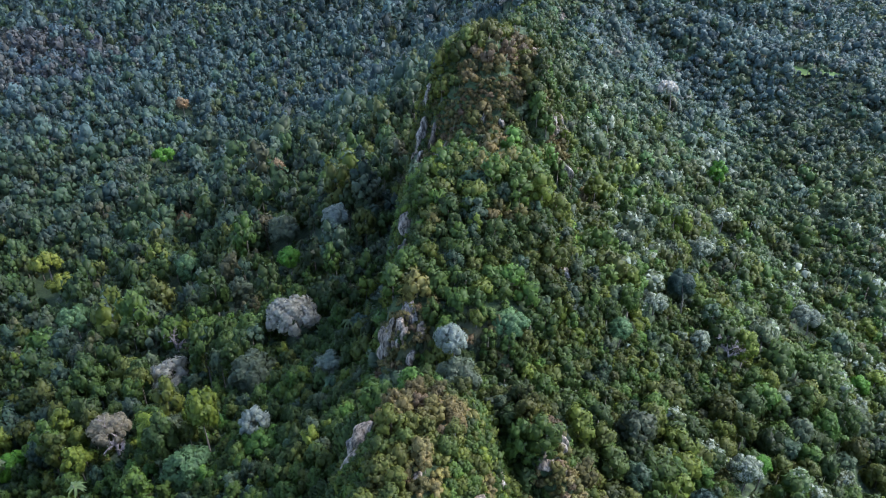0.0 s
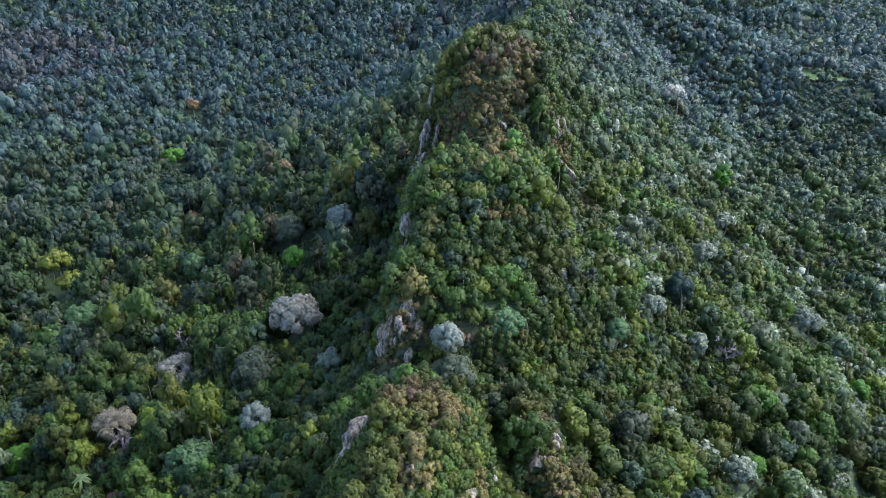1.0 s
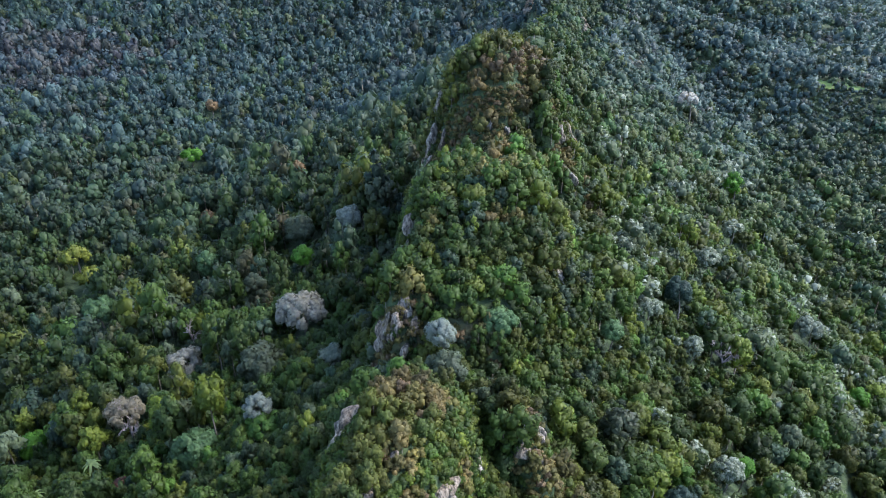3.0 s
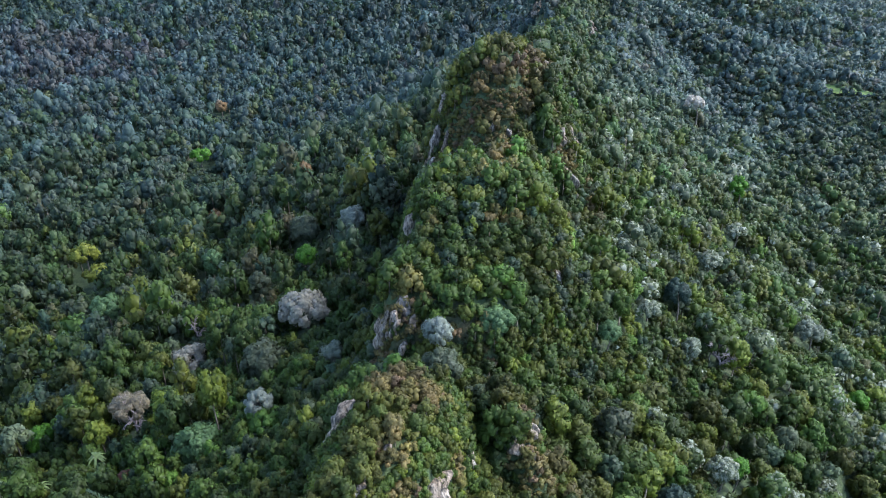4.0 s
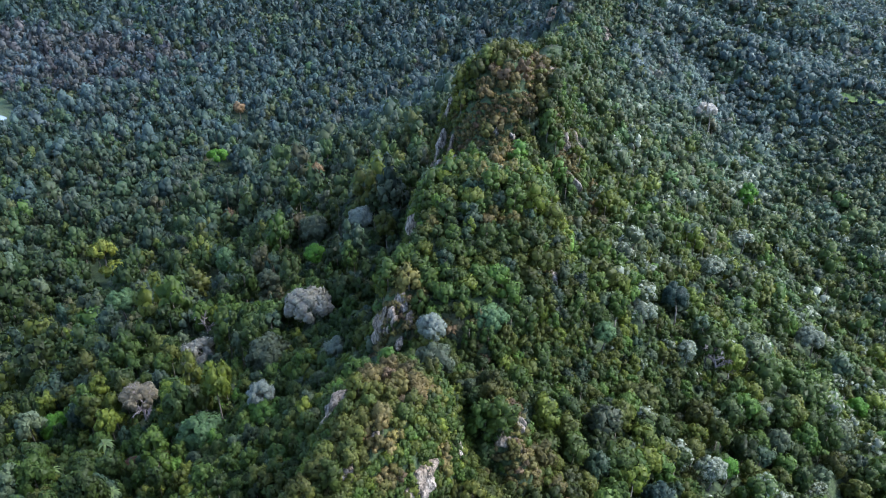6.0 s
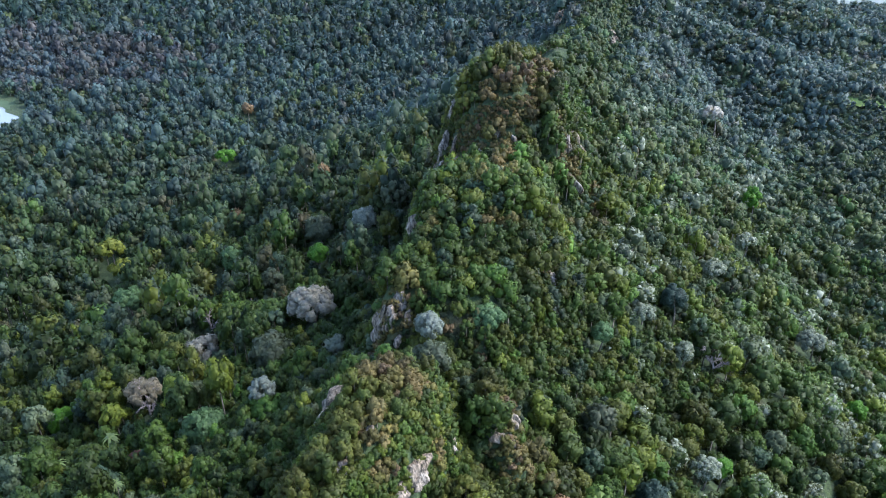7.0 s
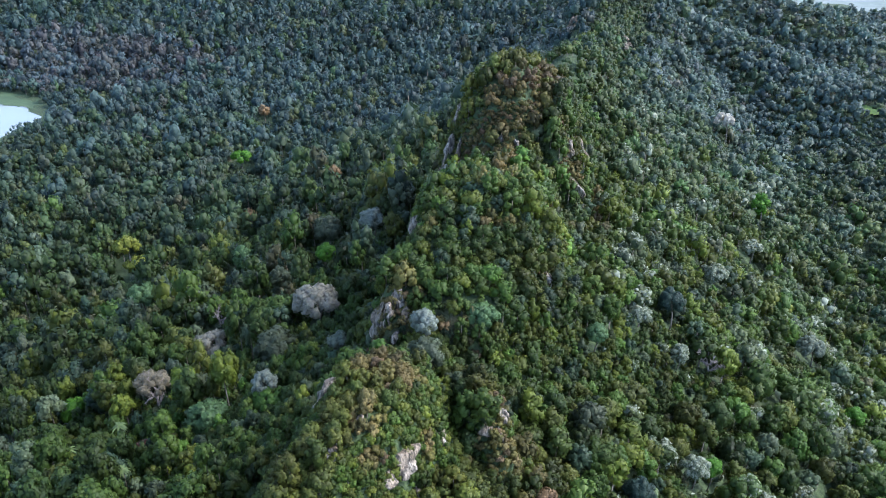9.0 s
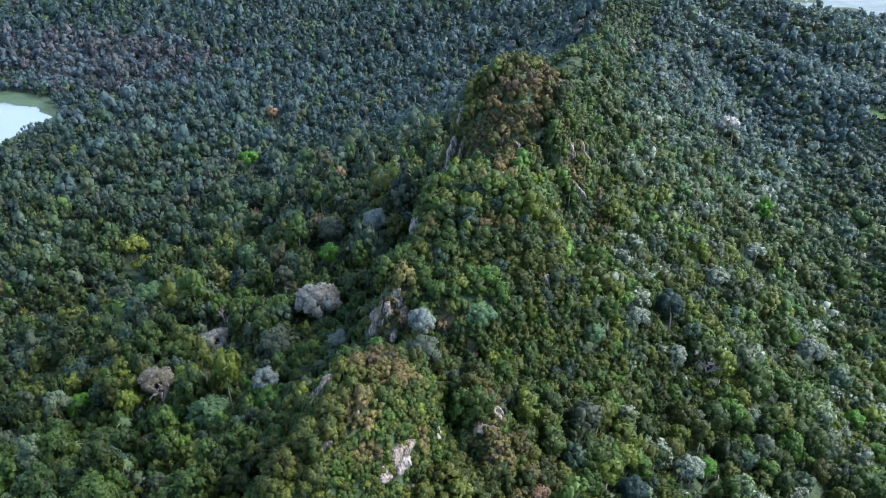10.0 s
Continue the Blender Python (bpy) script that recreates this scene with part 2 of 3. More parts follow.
def height(x, y):
    x, y = np.atleast_1d(np.asarray(x, float)), np.atleast_1d(np.asarray(y, float))
    xs, bl, br = (np.interp(y, SPINE[:, 0], SPINE[:, k]) for k in (1, 2, 3))
    d = x - xs
    flank = np.where(d < 0, bl - 0.48 * np.sqrt(d * d + 100) + 4.8, br - 0.62 * np.sqrt(d * d + 100) + 6.2)
    flank = flank - 11 * np.exp(-(((d + 32) / 17) ** 2)) * np.clip((y - 130) / 60, 0, 1) * np.clip((700 - y) / 200, 0, 1)   # gullies along the cliffs' foot
    flank = flank - 9 * np.exp(-(((x + 105) / 38) ** 2) - ((y - 318) / 45) ** 2)
    flank = flank - 5 * np.exp(-(((d - 46) / 12) ** 2)) * np.exp(-(((y - 292) / 34) ** 2))
    rough = fbm(x / 90, y / 90, 4)
    floor_left = 6 + 9 * fbm(x / 160, y / 160, 3) + 0.11 * np.clip(y - 840, 0, 1600) + 0.05 * np.clip(-x - 520, 0, 900) * (y > 0)
    floor_right = 26 + 10 * fbm(x / 160, y / 160, 3) - 0.02 * np.clip(y - 750, 0, 900)
    low = np.where(d < 0, floor_left, floor_right)
    z = soft_max(flank + 9 * rough, low, 16)
    z = soft_max(z, crest(x, y, 190, 1010, 400, 725, 86, 50, 20) + 6 * rough, 10)
    z = soft_max(z, crest(x, y, 230, 1330, 540, 1060, 110, 32, 25) + 6 * rough, 10)
    for k, body in enumerate(BODIES):
        z = soft_max(z, body_height(x, y, *body) + (2.5 * fbm(x / 7, y / 7, 2) if k < 7 else 8 * fbm(x / 30, y / 30, 3)), 3)
    q = lake_side(x, y)
    z = np.where(q < 1.35, LAKE_LEVEL + (z - LAKE_LEVEL) * np.clip((q - 1.0) / 0.35, 0, 1) + np.clip((q - 1.0) * 4, -3, 0.6), z)
    return z if z.size > 1 else z[0]


def slope(x, y, e=1.2):
    gx, gy = (height(x + e, y) - height(x - e, y)) / (2 * e), (height(x, y + e) - height(x, y - e)) / (2 * e)
    return gx, gy


def stretch(fine_from, fine_to, step, reach_down, reach_up, growth=1.09):
    """Grid lines that are close together in one stretch and spread outwards."""
    mid = list(np.arange(fine_from, fine_to, step))
    up, down, s = [fine_to], [fine_from], step
    while up[-1] < reach_up:
        s *= growth
        up.append(up[-1] + min(s, 260))
    s = step
    while down[-1] > reach_down:
        s *= growth
        down.append(down[-1] - min(s, 260))
    return np.array(down[:0:-1] + mid + up)


def sheet(name, xs, ys, z, mat):
    gx, gy = np.meshgrid(xs, ys)
    co = np.stack([gx, gy, z], -1).reshape(-1, 3)
    n, m = len(xs), len(ys)
    i = np.arange((m - 1) * n).reshape(m - 1, n)[:, :-1].ravel()
    me = mesh_from(name, co, np.stack([i, i + 1, i + n + 1, i + n], 1), [mat])
    me.polygons.foreach_set("use_smooth", np.ones(len(me.polygons), bool))
    return new(name, me)


def mesh_from(name, co, faces, mats, index=None, colours=None, normals=None):
    """A mesh from arrays: places, faces of one size, materials, material of each face, colour of each place."""
    me = bpy.data.meshes.new(name)
    k = faces.shape[1]
    me.vertices.add(len(co)); me.vertices.foreach_set("co", np.ascontiguousarray(co, np.float32).ravel())
    me.loops.add(faces.size); me.loops.foreach_set("vertex_index", np.ascontiguousarray(faces, np.int32).ravel())
    me.polygons.add(len(faces)); me.polygons.foreach_set("loop_start", np.arange(0, faces.size, k, dtype=np.int32))
    for m in mats:
        me.materials.append(m)
    if index is not None:
        me.polygons.foreach_set("material_index", np.ascontiguousarray(index, np.int32))
    if colours is not None:
        at = me.attributes.new("tree_colour", "FLOAT_COLOR", "POINT")
        at.data.foreach_set("color", np.ascontiguousarray(colours, np.float32).ravel())
    if normals is not None:
        at = me.attributes.new("custom_normal", "FLOAT_VECTOR", "POINT")
        at.data.foreach_set("vector", np.ascontiguousarray(normals, np.float32).ravel())
    me.update(calc_edges=True)
    return me


GX = stretch(-45, 75, 1.6, -6000, 6000)
GY = stretch(55, 345, 1.6, -5000, 7000)
ground = sheet("ground", GX, GY, height(*np.meshgrid(GX, GY)), GROUND)
tagged(ground, "steep forest floor of a limestone ridge and valley", "ground", kind="structure")

LX, LY = np.linspace(-800, -460, 30), np.linspace(510, 830, 26)
lake = sheet("water", LX, LY, np.full((26, 30), LAKE_LEVEL), WATER)
tagged(lake, "pale still lake with reflected bright sky painted into its colour", "lake", kind="structure")


def draped(name, x0, x1, y0, y1, inside, lift, step, label):
    """A patch of grass or colour laid over the ground wherever inside(x, y) holds."""
    xs, ys = np.arange(x0, x1, step), np.arange(y0, y1, step)
    gx, gy = np.meshgrid(xs, ys)
    co = np.stack([gx, gy, np.maximum(height(gx, gy), LAKE_LEVEL) + lift], -1).reshape(-1, 3)
    n = len(xs)
    i = np.arange((len(ys) - 1) * n).reshape(-1, n)[:, :-1].ravel()
    f = np.stack([i, i + 1, i + n + 1, i + n], 1)
    c = co[f].mean(1)
    f = f[inside(c[:, 0], c[:, 1])]
    used, back = np.unique(f, return_inverse=True)
    ob = new(name, mesh_from(name, co[used], back.reshape(f.shape), [GRASS]))
    return tagged(ob, label, "meadow", kind="structure")


def on_reflection_or_clearing(x, y):
    """Shore trees' reflection painted along the lake's far edge, and a clearing beside it."""
    tree_reflection = (lake_side(x, y) < 1.04) & (y + 9 * fbm(x / 9, y / 40, 2) > 752 - 0.16 * (x + 575))
    return tree_reflection | (np.hypot((x + 492) / 24, (y - 779) / 13) < 1)


def on_meadow(x, y):
    return np.hypot((x - 378) / 27, (y - 735 + 0.6 * (x - 378)) / 9) + 0.5 * fbm(x / 14, y / 14, 2) < 1


grass_bank = draped("grass_bank", -780, -440, 560, 880, on_reflection_or_clearing, 0.3, 3, "green strip painted as reflected shore trees, with a small grass clearing")
grass_bank.data.materials[0] = REFLECTION_GRASS
draped("meadow", 330, 430, 690, 790, on_meadow, 0.4, 3, "bright yellow-green grass clearing on a wooded spur")


def on_plain(x, y):
    return (y > 1560 + 60 * fbm(x / 90, y / 90, 3)) & (x > 260)


far_fields = draped("far_fields", 240, 2600, 1480, 3600, on_plain, 0.6, 40, "plain beyond the hills with haze painted into its pale colour")
far_fields.data.materials[0] = HAZY_PLAIN

# ---- crowns ----
ICO = np.array([(0, 0, 1)] + [(0.894 * math.cos(a), 0.894 * math.sin(a), 0.447) for a in np.arange(5) * 1.2566]
               + [(0.894 * math.cos(a + 0.6283), 0.894 * math.sin(a + 0.6283), -0.447) for a in np.arange(5) * 1.2566] + [(0, 0, -1)])
ICO_FACES = np.array([(0, 1 + k, 1 + (k + 1) % 5) for k in range(5)] + [(11, 6 + (k + 1) % 5, 6 + k) for k in range(5)]
                     + [(1 + k, 6 + k, 1 + (k + 1) % 5) for k in range(5)] + [(6 + k, 6 + (k + 1) % 5, 1 + (k + 1) % 5) for k in range(5)])



def unit(v):
    return v / (np.linalg.norm(v, axis=-1, keepdims=True) + 1e-9)


def crown_shape(seed, lumps, sprays, leaf, tall=0.8, deep=0.3, spread=0.56, size=0.46, ragged=0.34, lobed=1.0, calm=0.28, bodies=True):
    """A crown of radius 1 about its middle: lobes round a dark core, each a cloud of leaf sprays. Returns places, triangles and normals."""
    g = np.random.default_rng(seed)
    k = np.arange(lumps) + 0.5
    zz = 1 - (1 + deep) * k / lumps
    az = k * 2.39996 + g.uniform(-0.6, 0.6, lumps)
    rr = np.sqrt(np.clip(1 - zz * zz, 0, 1))
    way = np.stack([rr * np.cos(az), rr * np.sin(az), zz], 1)
    spread, size = spread * (0.75 + 0.25 * lobed), size / lobed
    centre = way * spread * g.uniform(0.75, 1.25, (lumps, 1)) * (1, 1, tall)
    radius = size * g.uniform(0.7, 1.2, lumps)
    co, tri, nor, n = [], [], [], 0
    if not bodies:
        co, tri, nor, n = [ICO * (0.6, 0.6, 0.6 * tall)], [ICO_FACES], [unit(ICO)], 12
    for c, w, r in zip(centre, way, radius):
        if bodies:
            co.append(c + ICO * r * g.uniform(0.66, 0.94, (12, 1))); tri.append(ICO_FACES[np.r_[0:5, 10:20]] + n); n += 12
            nor.append(unit(ICO + 0.5 * w + 0.15 * g.normal(size=(12, 3))))
        u = unit(g.normal(size=(sprays, 3)) + 0.8 * w + (0, 0, 0.35))
        p = c + u * r * g.uniform(0.8, 1.16, (sprays, 1))
        clear = (np.linalg.norm(p[:, None] - centre[None], axis=2) > radius * 0.78).all(1)
        u, p = u[clear], p[clear]
        nn = unit(u + (0, 0, 0.15) + ragged * g.normal(size=u.shape))
        ta = unit(np.cross(nn, g.normal(size=u.shape)))
        tb = np.cross(nn, ta)
        s = leaf * g.uniform(0.6, 1.4, (len(u), 1))
        co.append(np.stack([p - ta * s - tb * s * 0.5, p + ta * s - tb * s * 0.5 * g.uniform(0.3, 1.4, (len(u), 1)), p + tb * s * 1.15 + ta * s * g.uniform(-0.6, 0.6, (len(u), 1))], 1).reshape(-1, 3))
        tri.append(np.arange(3 * len(u)).reshape(-1, 3) + n); n += 3 * len(u)
        soft = unit(u + 0.5 * unit(p) + calm * g.normal(size=u.shape))     # sprays shade as the lobe that they cover
        nor.append(np.repeat(soft, 3, 0))
    return np.concatenate(co), np.concatenate(tri), np.concatenate(nor)


def palm_shape(seed, fronds=15):
    """A palm's head of radius 1: arching fronds, each a folded tapering blade."""
    g = np.random.default_rng(seed)
    co, tri, nor, n = [], [], [], 0
    for k in range(fronds):
        a, rise = k * 2.39996 + g.uniform(-0.2, 0.2), g.uniform(0.1, 0.95)
        out, side = np.array((math.cos(a), math.sin(a), 0)), np.array((-math.sin(a), math.cos(a), 0))
        s = np.linspace(0, 1, 5)
        mid = out * (s * g.uniform(0.85, 1.1))[:, None] + np.array((0, 0, 1)) * (rise * s - (0.55 + 0.5 * rise) * s * s)[:, None]
        wide = 0.13 * np.sin(np.clip(s * 0.85 + 0.12, 0, 1) * math.pi)[:, None]
        strip = np.concatenate([mid - side * wide - (0, 0, 0.04), mid, mid + side * wide - (0, 0, 0.04)])
        co.append(strip); nor.append(np.repeat(unit(np.array((0, 0, 1.0)) + 0.4 * out)[None], 15, 0))
        for e in range(4):
            tri += [(n + e, n + e + 1, n + 5 + e + 1), (n + e, n + 5 + e + 1, n + 5 + e), (n + 5 + e, n + 5 + e + 1, n + 10 + e + 1), (n + 5 + e, n + 10 + e + 1, n + 10 + e)]
        n += 15
    return np.concatenate(co), np.array(tri), np.concatenate(nor)


def trunk_shape(sides, bend, seed=0, rings=((0, 1.35), (0.12, 0.95), (0.5, 0.75), (1, 0.4))):
    """A tapered trunk of height 1 and foot radius 1."""
    g = np.random.default_rng(seed)
    a = np.arange(sides) * 2 * math.pi / sides
    off = np.cumsum(g.normal(size=(len(rings), 2)) * bend, 0)
    co = np.concatenate([np.stack([np.cos(a) * r, np.sin(a) * r, np.full(sides, h)], 1) for h, r in rings])
    lean = np.concatenate([np.repeat(o[None], sides, 0) for o in off])
    tri = []
    for k in range(len(rings) - 1):
        for s in range(sides):
            p, q = k * sides + s, k * sides + (s + 1) % sides
            tri += [(p, q, q + sides), (p, q + sides, p + sides)]
    return co, np.array(tri), lean


# crowns by kind and by fineness: broad, round, tall, shrub
KINDS = {
    "broad": dict(tall=0.6, deep=0.15, spread=0.66, size=0.38),
    "round": dict(tall=0.95, deep=0.6),
    "tall": dict(tall=1.4, deep=0.8),
    "shrub": dict(tall=0.8, deep=0.3, ragged=0.5)}
# per fineness: lobes, sprays to a lobe, size of a spray, how lobed, how uneven its shading
FINENESS = {-2: (34, 105, 0.056, 1.5, 0.25), -1: (24, 70, 0.072, 1.4, 0.25), 0: (14, 40, 0.095, 1.22, 0.24), 1: (9, 24, 0.115, 1.12, 0.22), 2: (6, 13, 0.14, 1.05, 0.2), 3: (4, 9, 0.19, 0.88, 0.2), 4: (4, 10, 0.27, 0.9, 0.2)}
SHAPES = {}
for kind_no, (kind_name, opts) in enumerate(KINDS.items()):
    for fine, (lumps, sprays, leaf, lobed, calm) in FINENESS.items():
        SHAPES[kind_name, fine] = [crown_shape(100 * kind_no + 10 * (fine + 2) + v, lumps + v % 3, sprays, leaf, lobed=lobed, calm=calm, bodies=fine < 4, **opts) for v in range(6)]
for fine in FINENESS:
    SHAPES["palm", fine] = [palm_shape(900 + v) for v in range(6)]

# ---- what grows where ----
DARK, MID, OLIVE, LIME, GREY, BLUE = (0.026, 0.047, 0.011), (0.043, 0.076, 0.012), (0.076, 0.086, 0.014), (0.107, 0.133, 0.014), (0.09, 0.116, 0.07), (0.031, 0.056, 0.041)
HAZE_LIGHT, HAZE_DARK = (0.066, 0.104, 0.108), (0.037, 0.065, 0.071)   # blue-greens with distance haze painted in, for far leaves
BROWN, FRESH = (0.105, 0.09, 0.046), (0.075, 0.145, 0.022)
MIXES = {   # colours and how common each is
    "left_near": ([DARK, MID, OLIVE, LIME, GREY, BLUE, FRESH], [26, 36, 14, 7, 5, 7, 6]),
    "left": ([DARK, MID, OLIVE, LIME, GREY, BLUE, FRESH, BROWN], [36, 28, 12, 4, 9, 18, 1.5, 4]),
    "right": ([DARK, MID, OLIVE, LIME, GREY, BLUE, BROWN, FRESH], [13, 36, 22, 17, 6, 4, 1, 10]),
    "ridge": ([DARK, MID, OLIVE, LIME, GREY, BLUE, FRESH], [20, 38, 20, 10, 4, 7, 7]),
    "knob": ([(0.066, 0.073, 0.014), (0.09, 0.102, 0.016), (0.042, 0.062, 0.013), (0.085, 0.068, 0.027), GREY], [38, 26, 34, 7, 2]),
    "dry": ([(0.128, 0.1, 0.034), (0.16, 0.125, 0.05), (0.092, 0.09, 0.022), (0.14, 0.09, 0.054)], [34, 14, 48, 14]),
    "leafy": ([OLIVE, MID, DARK, LIME], [30, 36, 22, 7]),
    "lakeside": ([(0.082, 0.08, 0.062), (0.088, 0.082, 0.076), HAZE_LIGHT, HAZE_DARK], [24, 26, 24, 28]),
    # far leaves carry haze in their colour: bluer, paler on the right
    "far": ([BLUE, HAZE_DARK, HAZE_LIGHT, (0.08, 0.075, 0.075), MID, OLIVE], [24, 46, 20, 3, 12, 5]),
    "far_right": ([BLUE, HAZE_DARK, (0.08, 0.122, 0.115), (0.115, 0.155, 0.14), (0.13, 0.125, 0.115), MID, OLIVE], [14, 22, 40, 22, 5, 10, 9])}

# bare limestone faces that lie in the slope: x, y, half width, half thickness, half height
OUTCROPS = [
    (-15.7, 107, 2.2, 1.5, 4.2), (-17, 103, 1.6, 1.2, 3.0), (-8.6, 81.9, 1.6, 1.0, 1.5), (4.3, 91.2, 5.4, 1.9, 2.8), (-4.6, 90.5, 1.2, 0.8, 1.6), (7.6, 93, 1.4, 1.2, 2.6),
    (11.2, 106, 1.1, 1.0, 3.2), (25, 116.8, 1.1, 1.0, 2.8), (25.6, 113, 0.9, 0.8, 2.4), (22, 113, 1.6, 1.0, 1.8),
    (-14, 157, 2.1, 1.5, 6.6), (-10.8, 153.5, 1.7, 1.2, 4.6), (-8.8, 158, 2.4, 1.2, 3.2), (-8.1, 150, 1.1, 1.0, 1.8), (-5.6, 153.5, 1.2, 1.0, 2.2),
    (-10.8, 211, 1.4, 1.6, 3.6), (-12.3, 208.8, 1.2, 1.5, 4.0), (-10.2, 190, 1.1, 1.2, 2.6), (-9.6, 184, 1.2, 1.2, 2.4),
    (-7.8, 286, 1.7, 2.2, 8.5), (0.4, 275, 1.6, 2.2, 7.0), (-9, 277.8, 1.2, 1.6, 5.0), (-5.3, 297, 1.2, 1.8, 5.2), (-3.6, 281, 1.0, 1.4, 5.0), (11.6, 262.5, 2.6, 1.6, 2.4),
    (21.7, 263.6, 0.8, 1.0, 2.0), (16, 267, 0.8, 1.0, 2.2), (36.6, 189, 1.3, 1.1, 3.0), (48.9, 275.6, 1.2, 1.4, 5.2), (51.2, 303, 1.3, 1.5, 7.6), (44.2, 283, 1.0, 1.4, 4.0), (38.5, 309, 0.9, 1.0, 4.0),
    (121, 772, 5.0, 3.0, 17.0), (113, 735, 3.0, 2.2, 7.0), (64, 779, 3.2, 3.0, 9.0)]


def near_outcrop(x, y):
    return any((x - o[0]) ** 2 + (y - o[1]) ** 2 < (0.36 * o[2]) ** 2 for o in OUTCROPS)


# single trees with a look of their own: name, label, kind, x, y, height of the crown's middle, radius, colour
PALE, PALE_BLUE, PALE_DULL, WHITISH = (0.285, 0.27, 0.205), (0.2, 0.23, 0.185), (0.15, 0.18, 0.125), (0.1, 0.13, 0.07, 0.5)
ORANGE, YELLOW, VIVID, CREAM = (0.22, 0.15, 0.075), (0.15, 0.17, 0.025), (0.075, 0.18, 0.018), (0.42, 0.4, 0.33)
SOFT_GREEN, DULL, TAN, RED = (0.085, 0.15, 0.06), (0.075, 0.095, 0.055), (0.17, 0.15, 0.1), (0.17, 0.075, 0.05)
SILVER_TREES = [
    ("silver_crowned_tree", "large spreading tree with a pale silver-grey crown", "broad", -53, 214, 119, 9.5, PALE),
    ("silver_crowned_tree", "rounded tree with a whitish grey crown of blossom", "round", -101, 213, 92.5, 7.4, PALE),
    ("silver_crowned_tree", "tall narrow tree with a blue-grey silvery crown", "tall", -52, 151, 127, 4.4, PALE_BLUE),
    ("silver_crowned_tree", "small round silver-grey tree beside the rock", "round", 2, 140, 164.5, 4.0, PALE_BLUE),
    ("silver_crowned_tree", "grey-crowned tree in the dark forest below the cliffs", "round", -49, 296, 116, 6.6, (0.2, 0.235, 0.19)),
    ("silver_crowned_tree", "dull grey dome-shaped tree at the foot of the rocks", "round", -35, 180, 122, 5.4, PALE_DULL),
    ("white_blossom_tree", "flat-topped tree covered in whitish blossom", "broad", 199, 632, 68, 10, CREAM)]
LEFT_TREES = [
    ("broadleaf_tree", "orange-brown leaved tree in the green forest", "round", -174, 440, 36, 8.0, ORANGE),
    ("broadleaf_tree", "small orange-leaved tree among dark crowns", "round", -104, 426, 84, 5.0, ORANGE),
    ("broadleaf_tree", "tan-leaved tree in the distant forest", "round", -268, 728, 22, 7.5, ORANGE),
    ("broadleaf_tree", "yellow-green crowned tree in the forest", "broad", -254, 401, 27, 10, YELLOW),
    ("broadleaf_tree", "broad yellowish-green crowned tree in the forest", "broad", -237, 386, 21, 9.5, YELLOW),
    ("broadleaf_tree", "vivid lime-green tree in the forest", "broad", -245, 600, 18, 10, VIVID),
    ("broadleaf_tree", "large round tree with a dull olive-grey crown", "round", -63, 189, 113, 8.6, DULL),
    ("broadleaf_tree", "leafy bright green tree low on the slope", "broad", -49, 147, 121, 5.8, (0.06, 0.12, 0.02)),
    ("broadleaf_tree", "large soft green tree with a lobed crown", "round", -71, 147, 111, 7.4, SOFT_GREEN),
    ("broadleaf_tree", "fresh green tree in the shade of the ridge", "round", -67, 276, 106, 5.4, VIVID),
    ("broadleaf_tree", "pale green spreading tree in the forest", "broad", -189, 308, 50, 9.0, SOFT_GREEN),
    ("broadleaf_tree", "tall light green tree with a rounded top", "tall", -131, 323, 71, 6.8, SOFT_GREEN),
    ("broadleaf_tree", "tall greyish-green tree with a narrow crown", "tall", -86, 262, 97, 5.8, DULL),
    ("broadleaf_tree", "large dark grey-green tree below the cliffs", "round", -79, 320, 95, 9.0, DULL),
    ("broadleaf_tree", "bright green tree at the forest edge", "round", -153, 188, 72, 6.2, VIVID),
    ("broadleaf_tree", "thin-leaved pale brown tree with a bare trunk", "broad", -108, 177, 100, 6.5, TAN),
    ("shrub", "small rust-red leaved tree in the forest", "round", -97, 147, 98, 2.8, RED)]
RIGHT_TREES = [
    ("broadleaf_tree", "bright green tree standing out of the slope", "tall", 196, 481, 55, 7.0, VIVID),
    ("broadleaf_tree", "bright green broadleaf tree below the rock face", "broad", 17, 156, 156, 5.2, SOFT_GREEN),
    ("broadleaf_tree", "dull green dome-shaped tree behind the knob", "round", 3.5, 133, 158.5, 5.4, DULL),
    ("broadleaf_tree", "large dark green round-crowned tree on the slope", "round", 87, 227, 124, 5.6, BLUE),
    ("white_blossom_tree", "tree with whitish leaf tops on the slope", "broad", 73, 211, 127, 4.4, WHITISH),
    ("white_blossom_tree", "narrow tree with whitish leaf tops", "tall", 88, 202, 116, 3.8, WHITISH),
    ("white_blossom_tree", "spreading tree with pale frosted leaves", "broad", 170, 398, 62, 7.5, WHITISH),
    ("white_blossom_tree", "pale frosted tree on the sunlit slope", "broad", 125, 308, 92, 7.0, WHITISH),
    ("white_blossom_tree", "wide tree with a dusty pale crown", "broad", 167, 278, 73, 6.4, PALE_DULL),
    ("white_blossom_tree", "pale crowned tree low on the slope", "broad", 86, 149, 112, 4.6, WHITISH),
    ("broadleaf_tree", "vivid green small tree on the slope", "round", 179, 245, 60, 5.0, VIVID),
    ("broadleaf_tree", "lime-green small tree on the slope", "round", 92, 153, 109, 3.6, VIVID),
    ("broadleaf_tree", "dark green tree at the foot of the ridge", "round", 65, 127, 122, 4.6, BLUE),
    ("broadleaf_tree", "leafy light green tree on the upper slope", "round", 55, 186, 134, 4.0, SOFT_GREEN)]
MARKED = SILVER_TREES + LEFT_TREES + RIGHT_TREES

GRIDS = ((3.2, 7.0, {}), (99.0, 24.0, {}))   # small plants and large ones: largest radius, cell, plants by cell


